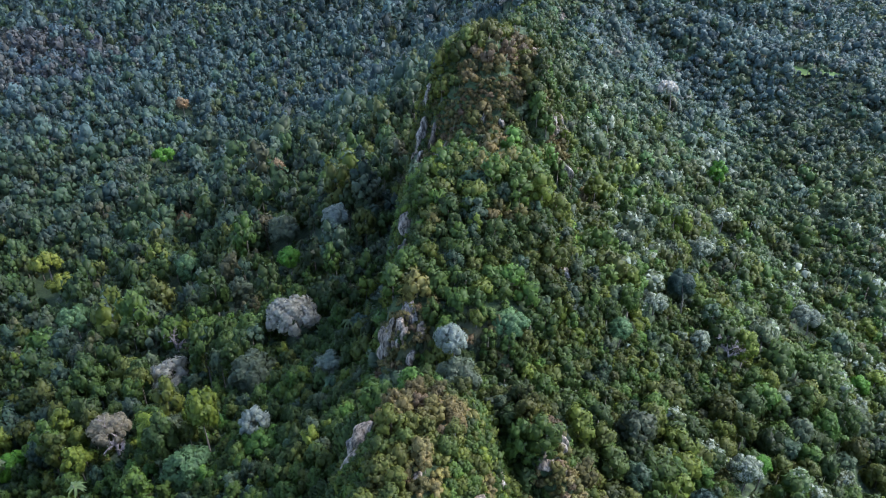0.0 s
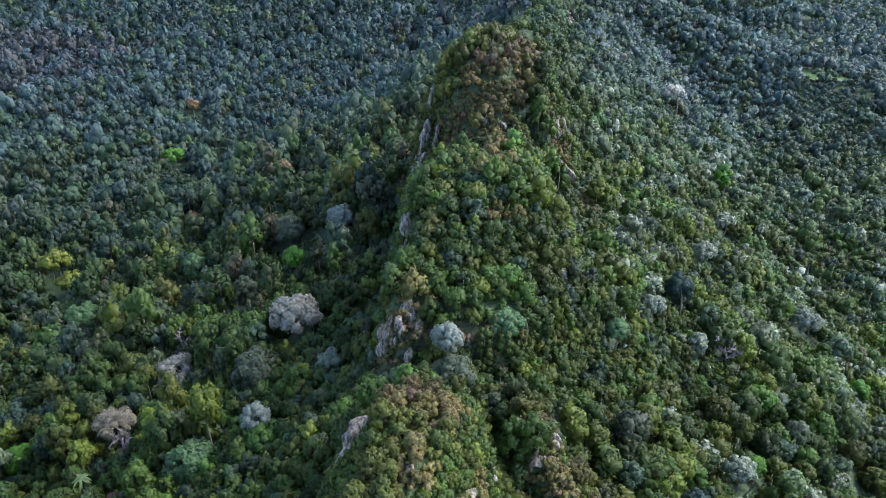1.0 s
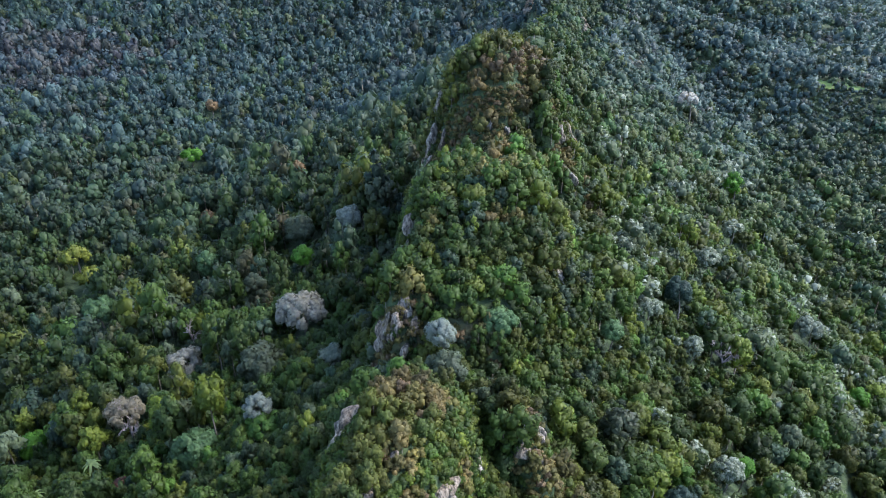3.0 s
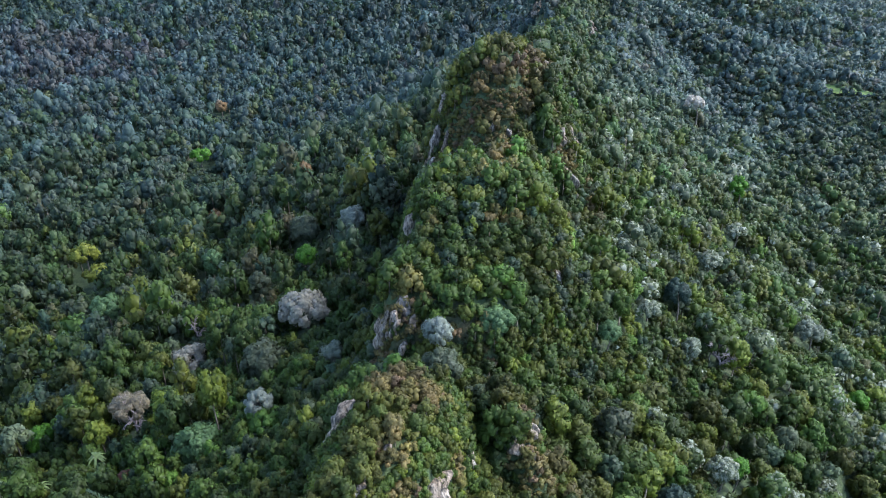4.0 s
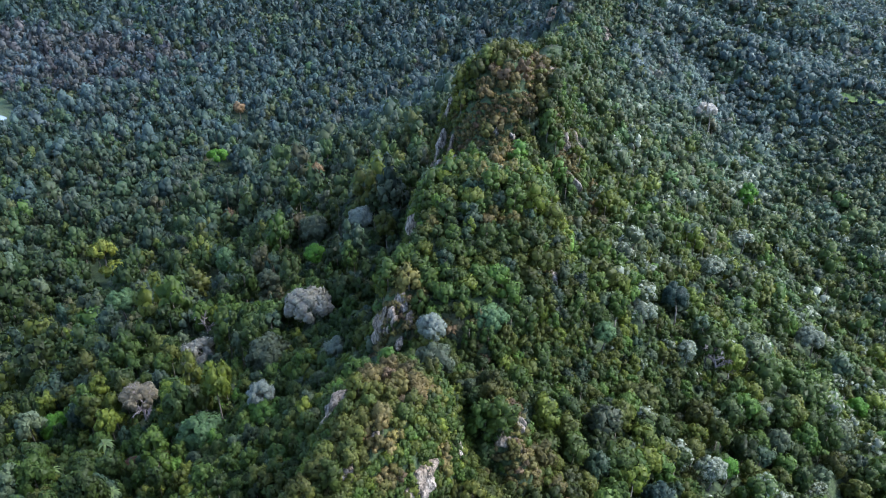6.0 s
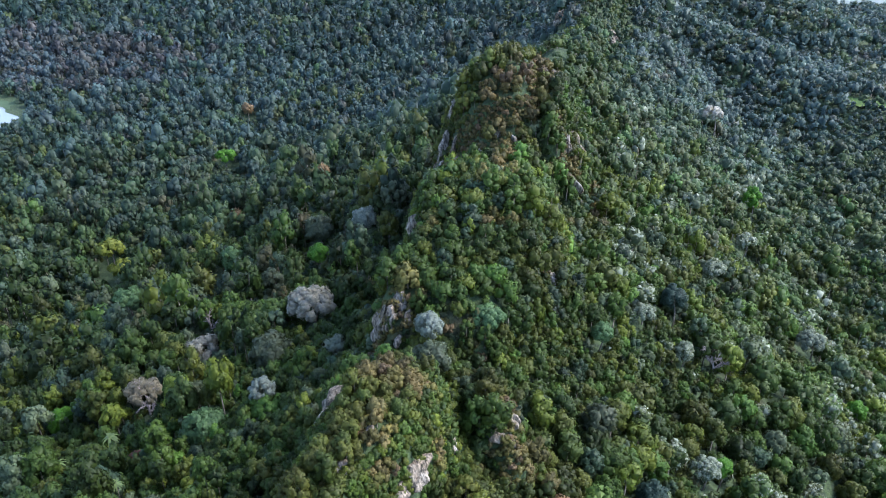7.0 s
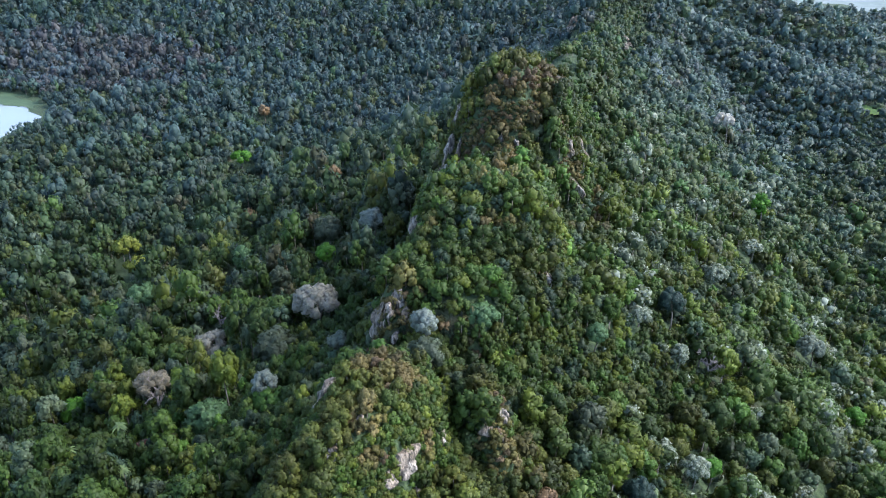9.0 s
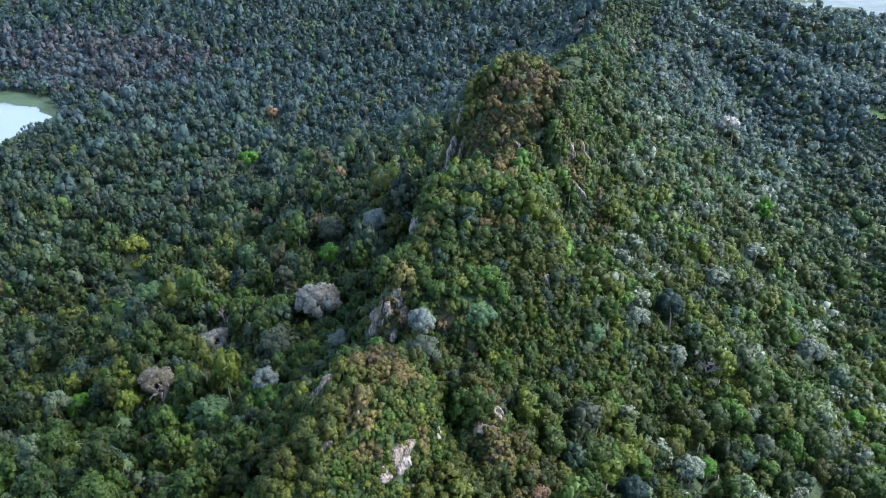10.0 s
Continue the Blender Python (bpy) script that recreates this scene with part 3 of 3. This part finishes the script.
def free(x, y, z, r, crowd):
    for most, cell, cells in GRIDS:
        reach = int(crowd * (r + min(most, 14)) // cell) + 1
        cx, cy = int(x // cell), int(y // cell)
        for i in range(cx - reach, cx + reach + 1):
            for j in range(cy - reach, cy + reach + 1):
                for px, py, pz, pr in cells.get((i, j), ()):
                    if (px - x) ** 2 + (py - y) ** 2 + (pz - z) ** 2 < (crowd * (pr + r)) ** 2:
                        return False
    return True


def claim(x, y, z, r):
    most, cell, cells = GRIDS[0] if r <= GRIDS[0][0] else GRIDS[1]
    cells.setdefault((int(x // cell), int(y // cell)), []).append((x, y, z, r))


for _, _, _, mx, my, mz, mr, _ in MARKED:
    claim(mx, my, float(height(mx, my)), mr * 1.3)
    claim(mx - 0.02 * mx, my - 0.8 * mr, float(height(mx, my)), mr)

OPEN = [(m[3], m[4], m[6], 2.6, 32 + 0.045 * m[4]) for m in MARKED] + [(378, 724, 30, 3.0, 56), (101, 206, 5, 1.5, 20), (-106, 232, 4, 2.5, 30)] + [(o[0], o[1], o[2] + 0.8, 1.4, 5 + 0.02 * o[1]) for o in OUTCROPS]   # low growth in front of these
PLANTS = []   # kind, fineness, x, y, ground, radius, crown height, trunk height, colour, single


def colour_of(mixname):
    cols, w = MIXES[mixname]
    c = np.array(cols[rng.choice(len(cols), p=np.array(w) / sum(w))])
    usual = np.average(np.array(cols), axis=0, weights=w)
    own = 0.55 if mixname in ("far", "far_right", "lakeside") else 0.68
    return (own * c + (1 - own) * usual) * (1 + own * rng.uniform(-0.5, 0.5)) * rng.uniform(0.95, 1.05, 3)


# parched spots on the ridge: x, y, reach, how dry
DRY = [(-9, 110, 9, 1.0), (-5, 91, 6, 0.7), (9, 100, 4, 0.4), (23, 118, 6, 0.8), (24, 111, 6, 0.7), (-9, 158, 11, 0.75), (8, 213, 8, 0.5), (13, 272, 16, 0.8), (17, 284, 15, 0.75), (5, 276, 14, 0.45), (46, 282, 8, 0.5)]


def sow(count, x0, x1, y0, y1, crowd, steepest=False, low=False):
    """Throws plants on a stretch of the land, each as its place asks for, and keeps those with room."""
    xs, ys = rng.uniform(x0, x1, count), rng.uniform(y0, y1, count)
    zs = height(xs, ys)
    gx, gy = slope(xs, ys)
    steep = np.hypot(gx, gy)
    spine = np.interp(ys, SPINE[:, 0], SPINE[:, 1])
    q, shore_green, mead = lake_side(xs, ys), on_reflection_or_clearing(xs, ys), on_meadow(xs, ys)
    patch = fbm(xs / 45, ys / 45, 3)
    keep = (xs > -0.78 * ys - 70) & (xs < 0.6 * ys + 85) & (ys < np.where(xs > 60, 1520, 1310))
    caps = np.full(count, 99.0)
    for mx, my, mr, most, reach in OPEN:
        caps[(my - ys > 0) & (my - ys < reach) & (np.abs(xs - mx - (mx - 12) * (ys - my) / (my + 14)) < 1.1 * mr + (3.5 if most > 2 else 0))] = most
    parched = fbm(xs / 16 + 5, ys / 16 + zs / 14, 3)
    for x, y, z, s, d, w, b, m, pt, ok, dry, cap in zip(xs, ys, zs, steep, xs - spine, q, shore_green, mead, patch, keep, parched, caps):
        if not ok or w < 1.06 or b or m or (steepest and s < 0.9):
            continue
        on_ridge = (-24 < d < 42 or (-60 < d < 0 and s > 1.3)) and y < 345
        dry += max([-0.12] + [a * (1 - math.hypot(x - px, y - py) / pr) for px, py, pr, a in DRY if abs(x - px) < pr and abs(y - py) < pr])
        if near_outcrop(x, y):
            continue
        if on_ridge and s > 0.95:
            kind, r, mixname, trunk, fine = "shrub", rng.uniform(1.2, 2.4) * (0.8 if y > 240 else 1), "dry" if dry > 0.2 else "leafy", 0.4, 1 if y < 100 else 2 if y < 180 else 3
            if (d > 9 or y > 122) and mixname == "leafy" and rng.random() < 0.85:
                kind, r, trunk, mixname, fine = ("round", "tall", "round")[rng.integers(3)], rng.uniform(2.4, 4.8), rng.uniform(0.6, 2.4), "knob" if y > 256 and d < 14 else "ridge", 0 if y < 150 else 1 if y < 215 else 2
        elif on_ridge:
            kind = ("round", "tall", "shrub", "round")[rng.integers(4)]
            r, mixname, trunk, fine = rng.uniform(1.7, 3.1) if y < 132 and d < 14 else rng.uniform(2.3, 4.7), "dry" if dry > 0.24 else "knob" if y < 132 or y > 256 else "ridge", rng.uniform(0.6, 2.0), 0 if y < 150 else 1 if y < 215 else 2
        elif abs(d) < 28 and y < 1000:
            kind, r, trunk, fine = ("round", "tall", "broad")[rng.integers(3)], rng.uniform(3.0, 5.0), rng.uniform(0.8, 2.5), 3
            mixname = "ridge"
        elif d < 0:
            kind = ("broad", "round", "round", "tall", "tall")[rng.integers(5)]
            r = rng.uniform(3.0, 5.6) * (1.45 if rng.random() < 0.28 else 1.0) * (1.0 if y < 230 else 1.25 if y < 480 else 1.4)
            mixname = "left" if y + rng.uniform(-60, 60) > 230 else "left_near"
            trunk = rng.uniform(3, 13) if y < 480 else rng.uniform(2, 7)
            fine = (-1 if r > 5 else 0) if y < 165 else 0 if y < 225 else 1 if y < 330 else 2 if y < 500 else 3 if y < 900 else 4
        else:
            kind = ("round", "round", "tall", "broad")[rng.integers(4)]
            r = rng.uniform(3.4, 6.0) * (1.35 if rng.random() < 0.2 else 1.0) * (1.0 if y < 300 else 1.1 if y < 480 else 1.25 if y < 600 else 1.4)
            mixname, trunk = "right", rng.uniform(1.8, 7) if y < 480 else rng.uniform(1.5, 5)
            fine = 0 if y < 200 else 1 if y < 310 else 2 if y < 480 else 3 if y < 900 else 4
        if -48 < d < -15 and 70 < y < 142 and not on_ridge:
            r, trunk = min(r, rng.uniform(2.2, 3.4)), rng.uniform(1, 3)
        if d < 0 and w < 1.6:
            r, trunk = (0.8 * r, 0.8 * trunk) if y > 700 else (0.6 * r, 0.4 * trunk)
        if -52 < d < -24 and 150 < y < 340:
            r, trunk = 0.75 * r, 0.4 * trunk
        if low:
            kind, r, trunk, fine = "shrub", min(r, rng.uniform(1.0, 2.1)), min(trunk, 0.8), 3 if y < 135 and abs(d) < 40 else 4
        elif d < -30 and y < 230 and rng.random() < 0.022:
            kind, r, trunk, fine = "palm", rng.uniform(2.2, 3.4), rng.uniform(7, 12), 2
        if math.hypot((x + 600) / 200, (y - 890) / 90) + rng.uniform(-0.35, 0.35) < 1:
            mixname = "lakeside"
        r, trunk = min(r, cap), min(trunk, 0.35 * cap)   # low where a single tree or a rock stands free behind
        if not free(x, y, z, r, crowd):
            continue
        claim(x, y, z, r)
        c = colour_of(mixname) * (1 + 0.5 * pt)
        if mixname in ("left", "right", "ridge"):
            # distance haze blended into the leaf colour, rising with y
            haze = min(max((y + 140 * pt - (320 if d < 0 else 330)) / 480, 0), 0.85) * (0.45 if mixname == "ridge" else 1)
            c = (1 - haze) * c + haze * colour_of("far_right" if d > 42 else "far") * (1 + 0.4 * pt)
        if kind == "palm":
            c = np.array((0.1, 0.14, 0.05)) * rng.uniform(0.8, 1.3)
        leafy = 1.0
        if mixname == "right" and y < 560 and d > 45 and rng.random() < (0.22 if pt > 0.04 else 0.05):
            c, leafy = 0.5 * c + 0.5 * np.array((0.1, 0.125, 0.07)), rng.uniform(0.5, 0.9)
        c = np.append(c, leafy)
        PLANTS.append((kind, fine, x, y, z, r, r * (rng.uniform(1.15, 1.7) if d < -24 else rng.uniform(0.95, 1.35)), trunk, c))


sow(9000, -45, 75, 58, 350, 0.58)
sow(30000, -45, 75, 58, 350, 0.56, True)
sow(7000, -200, 190, 45, 260, 0.66)
sow(14000, -400, 320, 180, 480, 0.6)
sow(20000, -640, 600, 400, 900, 0.58)
sow(16000, -1150, 100, 800, 1320, 0.56)
sow(16000, 100, 950, 560, 1520, 0.55)
sow(3000, -26, 36, 60, 140, 0.45, low=True)
sow(6000, -24, 34, 62, 135, 0.5, True, True)
sow(5000, -16, 60, 240, 330, 0.52, True, True)
sow(8000, -150, 120, 60, 230, 0.42, low=True)


LIFT = {"broad": 0.25, "round": 0.35, "tall": 0.7, "shrub": 0.25, "palm": 0.05}   # middle of the crown above the bare trunk

# ---- the forest ----
TRUNKS = [trunk_shape(3, 0.02, v, ((0, 1.2), (1, 0.5))) for v in range(4)]
FINE_TRUNKS = [trunk_shape(7, 0.05, v) for v in range(4)]


def place_shape(co, x, y, z, r, h, turn):
    c, s = math.cos(turn), math.sin(turn)
    return np.stack([x + r * (co[:, 0] * c - co[:, 1] * s), y + r * (co[:, 0] * s + co[:, 1] * c), z + h * co[:, 2]], 1)


def grow_forest(name, plants, label):
    """All plants of one part of the forest, as one mesh."""
    co, tri, ind, col, nor, n = [], [], [], [], [], 0
    for kind, fine, x, y, z, r, h, trunk, c in plants:
        sc, st, sn = SHAPES[kind, fine][rng.integers(6)]
        low = LIFT[kind] * h
        turn = rng.uniform(0, 6.283)
        co.append(place_shape(sc, x, y, z + trunk + low, r, h, turn)); nor.append(place_shape(sn, 0, 0, 0, 1, 1, turn))
        tri.append(st + n); ind.append(np.zeros(len(st), int)); col.append(np.repeat(c[None], len(sc), 0)); n += len(sc)
        if kind != "shrub":
            tc, tt, lean = TRUNKS[rng.integers(4)]
            th = trunk + low + 0.3 * h
            co.append(np.stack([x + tc[:, 0] * 0.055 * r + lean[:, 0] * th, y + tc[:, 1] * 0.055 * r + lean[:, 1] * th, z - 0.6 + tc[:, 2] * (th + 0.6)], 1))
            tri.append(tt + n); ind.append(np.ones(len(tt), int)); col.append(np.ones((len(tc), 4))); nor.append(unit(tc * (1, 1, 0))); n += len(tc)
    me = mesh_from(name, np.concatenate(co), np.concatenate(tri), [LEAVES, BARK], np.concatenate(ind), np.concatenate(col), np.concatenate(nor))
    return tagged(new(name, me), label, "forest", kind="stuff")


# trees close to the foot of the walk stand singly
CROWN_MESH, TRUNK_MESH = {}, {}
for (kind_name, fine), shapes in SHAPES.items():
    if fine <= 0 or kind_name != "shrub":
        CROWN_MESH[kind_name, fine] = [mesh_from("crown", sc, st, [LEAVES_OWN], normals=sn) for sc, st, sn in shapes] if fine < 3 else []
for v, (tc, tt, lean) in enumerate(FINE_TRUNKS):
    c2 = tc.copy()
    TRUNK_MESH[v] = mesh_from("trunk", np.stack([c2[:, 0] * 0.03 + lean[:, 0], c2[:, 1] * 0.03 + lean[:, 1], c2[:, 2]], 1), tt, [BARK])


def part_object(name, me, parent, m):
    ob = new(name, me)
    ob.parent = parent
    ob.matrix_basis = m
    return ob


def single_tree(name, label, kind, fine, x, y, z, r, h, trunk, c, category="tree", group=""):
    """One tree that stands by itself: an Empty at its foot with trunk and crown."""
    root = new(name)
    root.location = (x, y, z)
    low = LIFT[kind] * h
    th = trunk + low + 0.3 * h
    stem = part_object("trunk", TRUNK_MESH[int(rng.integers(4))], root, Matrix.Translation((0, 0, -0.6)) @ Matrix.Diagonal((max(2.2 * r, 2), max(2.2 * r, 2), th + 0.6, 1)))
    top = part_object("crown", CROWN_MESH[kind, fine][int(rng.integers(6))], root,
                      Matrix.Translation((0, 0, trunk + low)) @ Matrix.Rotation(rng.uniform(0, 6.283), 4, "Z") @ Matrix.Diagonal((r, r, h, 1)))
    top.color = [float(v) for v in c] + [1.0] * (4 - len(c))
    return tagged(root, label, category, group)


def shade_word(c):
    r, g, b = c[:3]
    if r > g * 1.02:
        return "brownish dry-leaved"
    if min(r, g, b) > 0.08:
        return "dusty grey-green"
    if g > 0.13:
        return "bright yellow-green"
    return "dark green" if g < 0.07 else "olive green" if r > 0.75 * g else "green"


WORDS = {"broad": ("broadleaf_tree", "spreading tree with a flat-topped crown"), "round": ("broadleaf_tree", "round-crowned broadleaf tree"),
         "tall": ("broadleaf_tree", "tall narrow-crowned tree"), "shrub": ("shrub", "low shrub clinging to the limestone knob"), "palm": ("palm_tree", "palm with a head of arching fronds")}
singles = sorted((p for p in PLANTS if 70 < p[3] < 150 and -70 < p[2] < 70), key=lambda p: p[3])
singles = [p for p in singles if p[0] != "shrub" or p[5] > 1.5][:290]
chosen = {id(p) for p in singles}
rest = [p for p in PLANTS if id(p) not in chosen]
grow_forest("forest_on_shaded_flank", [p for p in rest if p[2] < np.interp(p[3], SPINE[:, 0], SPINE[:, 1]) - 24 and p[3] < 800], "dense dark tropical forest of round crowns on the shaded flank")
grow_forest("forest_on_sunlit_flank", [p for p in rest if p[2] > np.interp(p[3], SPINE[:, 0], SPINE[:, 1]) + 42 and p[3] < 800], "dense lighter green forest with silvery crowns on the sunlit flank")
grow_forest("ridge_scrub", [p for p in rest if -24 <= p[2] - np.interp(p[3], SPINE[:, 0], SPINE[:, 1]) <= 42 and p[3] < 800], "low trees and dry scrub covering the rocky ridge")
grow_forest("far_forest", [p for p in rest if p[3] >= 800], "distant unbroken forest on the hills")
for kind, fine, x, y, z, r, h, trunk, c in singles:
    nm, words = WORDS[kind]
    single_tree(nm, shade_word(c) + " " + words, kind, 0, x, y, z, r, h, trunk, c, "shrub" if kind == "shrub" else "tree", "trees and shrubs on and round the knob")
for nm, lab, kind, x, y, zc, r, c in MARKED:
    z = float(height(x, y))
    h = r * (1.0 if kind != "tall" else 1.05)
    low = LIFT[kind] * h
    single_tree(nm, lab, kind, -2 if y < 330 else 0, x, y, z, r, h, max(zc - z - low, 0.6), c)


# ---- limestone ----
def boulder(g, wide, deep, tall, around=32, up=22):
    """An angular mass of limestone, cracked and fluted from top to foot. Returns places and triangles."""
    A, B = np.meshgrid(np.linspace(0, 2 * math.pi, around, endpoint=False), np.linspace(-1.5, 1.5, up))
    power = lambda v, e: np.sign(v) * np.abs(v) ** e
    X, Y, Z = power(np.cos(B), 0.55) * power(np.cos(A), 0.8) * wide, power(np.cos(B), 0.55) * power(np.sin(A), 0.8) * deep, power(np.sin(B), 0.9) * tall
    o, skew = g.uniform(0, 90), g.uniform(-0.25, 0.25)
    flute = np.abs(fbm(X * 0.45 - o + 0.05 * Z, Y * 0.45 + o, 4))
    chunk = fbm(X * 0.2 + Z * 0.22 + o, Y * 0.2 - Z * 0.17, 4)
    block = np.round(4 * value_noise(Z * 0.28 + chunk + o, X * 0.3 + Y * 0.3 - o)) / 4
    fine = fbm(X * 1.1 + o, Y * 1.1 + Z * 0.8, 3)
    push = 0.78 + 1.0 * flute + 1.0 * chunk + 0.35 * block + 0.3 * fine
    co = np.stack([X * push + skew * Z, Y * push, Z * (1 + 0.5 * fbm(X * 0.4 + o, Y * 0.4 - o, 3)) + 0.25 * fine], -1).reshape(-1, 3)
    i = np.arange((up - 1) * around)
    j = (i // around) * around + (i + 1) % around
    k = np.arange(around)
    k2, last = (k + 1) % around, (up - 1) * around
    co = np.concatenate([co, co[:around].mean(0, keepdims=True), co[last:].mean(0, keepdims=True)])
    return co, np.concatenate([np.stack([i, j, j + around], 1), np.stack([i, j + around, i + around], 1),
                               np.stack([k2, k, np.full(around, len(co) - 2)], 1), np.stack([last + k, last + k2, np.full(around, len(co) - 1)], 1)])


def outcrop(x, y, wide, deep, tall, seed):
    """A limestone face of a few broken masses beside and over one another, laid in the slope."""
    g = np.random.default_rng(seed)
    root = new("limestone_outcrop")
    gx, gy = slope(x, y, 3.0)
    out = Vector((-float(gx), -float(gy), 1)).normalized()
    if x < 0:
        out = (out + Vector((0, -0.75, 0))).normalized()   # these faces are turned towards the end of the ridge
    rise = (Vector((0, 0, 1)) - out * out.z).normalized()
    along = (-out).cross(rise)
    m = Matrix((along, -out, rise)).transposed().to_4x4()
    m.translation = Vector((x, y, float(height(x, y)))) + out * (0.2 if y < 130 else 0.7) * deep
    root.matrix_basis = m
    for k in range(4):
        f = (1.0, 0.72, 0.6, 0.5)[k]
        c, t = boulder(g, wide * 0.72 * f * g.uniform(0.85, 1.2), deep * g.uniform(0.8, 1.2), tall * f)
        c = c + ((0, -0.55, 0.6, 0.1)[k] * wide, g.uniform(-0.15, 0.3) * deep, (0, -0.3, -0.1, -0.55)[k] * tall * g.uniform(0.6, 1.2))
        part_object("rock_mass", mesh_from("rock_mass", c, t, [ROCK]), root, Matrix())
    return tagged(root, "weathered grey-white limestone cliff face with dark streaks", "rock", "limestone faces along the ridge")


for k, o in enumerate(OUTCROPS):
    outcrop(*o, seed=40 + k)



# ---- bare trees ----
def limb(co, tri, start, way, length, radius, sides=6, steps=5, g=None):
    """Adds a tapering, slightly crooked limb. Returns the points along it."""
    pts, d, p = [np.array(start, float)], unit(np.array(way, float)), np.array(start, float)
    for k in range(steps):
        d = unit(d + 0.14 * g.normal(size=3) + (0, 0, 0.05))
        p = p + d * length / steps
        pts.append(p)
    n = sum(len(c) for c in co)
    for k, q in enumerate(pts):
        ax = unit(np.cross(d, (0.3, 0.2, 0.9)))
        bx = np.cross(d, ax)
        r = radius * (1 - 0.72 * k / steps)
        a = np.arange(sides) * 2 * math.pi / sides
        co.append(q + r * (np.cos(a)[:, None] * ax + np.sin(a)[:, None] * bx))
    for k in range(steps):
        for s in range(sides):
            i, j = n + k * sides + s, n + k * sides + (s + 1) % sides
            tri += [(i, j, j + sides), (i, j + sides, i + sides)]
    return pts


def bare_tree(label, x, y, tall, spread, seed):
    """A leafless tree: a trunk that forks into limbs and twigs."""
    g = np.random.default_rng(seed)
    root = new("bare_tree")
    root.location = (x, y, float(height(x, y)))
    co, tri = [], []
    stem = limb(co, tri, (0, 0, -0.8), (g.uniform(-0.1, 0.1), g.uniform(-0.1, 0.1), 1), tall * 0.62, 0.035 * tall, 8, 7, g)
    part_object("trunk", mesh_from("trunk", np.concatenate(co), np.array(tri), [DEAD_WOOD]), root, Matrix())
    for k in range(7):
        co, tri = [], []
        a = k * 2.39996
        base = stem[3 + k % 5]
        pts = limb(co, tri, base, (math.cos(a), math.sin(a), g.uniform(0.5, 1.3)), spread * g.uniform(0.7, 1.1), 0.017 * tall, 6, 5, g)
        for q in pts[2:]:
            for e in range(3):
                tw = limb(co, tri, q, g.normal(size=3) + (math.cos(a), math.sin(a), 0.9), spread * g.uniform(0.25, 0.45), 0.0095 * tall, 4, 3, g)
                limb(co, tri, tw[2], g.normal(size=3) + (0, 0, 0.6), spread * 0.2, 0.006 * tall, 3, 2, g)
        part_object("branch", mesh_from("branch", np.concatenate(co), np.array(tri), [DEAD_WOOD]), root, Matrix())
    return tagged(root, label, "tree")


bare_tree("dead leafless tree with pinkish grey twigs on the slope", 101, 206, 15, 6.5, 3)
bare_tree("dead pale tree trunk with broken bare limbs in the forest", -106, 232, 22, 5, 5)
bare_tree("half-bare pale tree with forked limbs in the forest", -104, 173, 16, 6, 8)
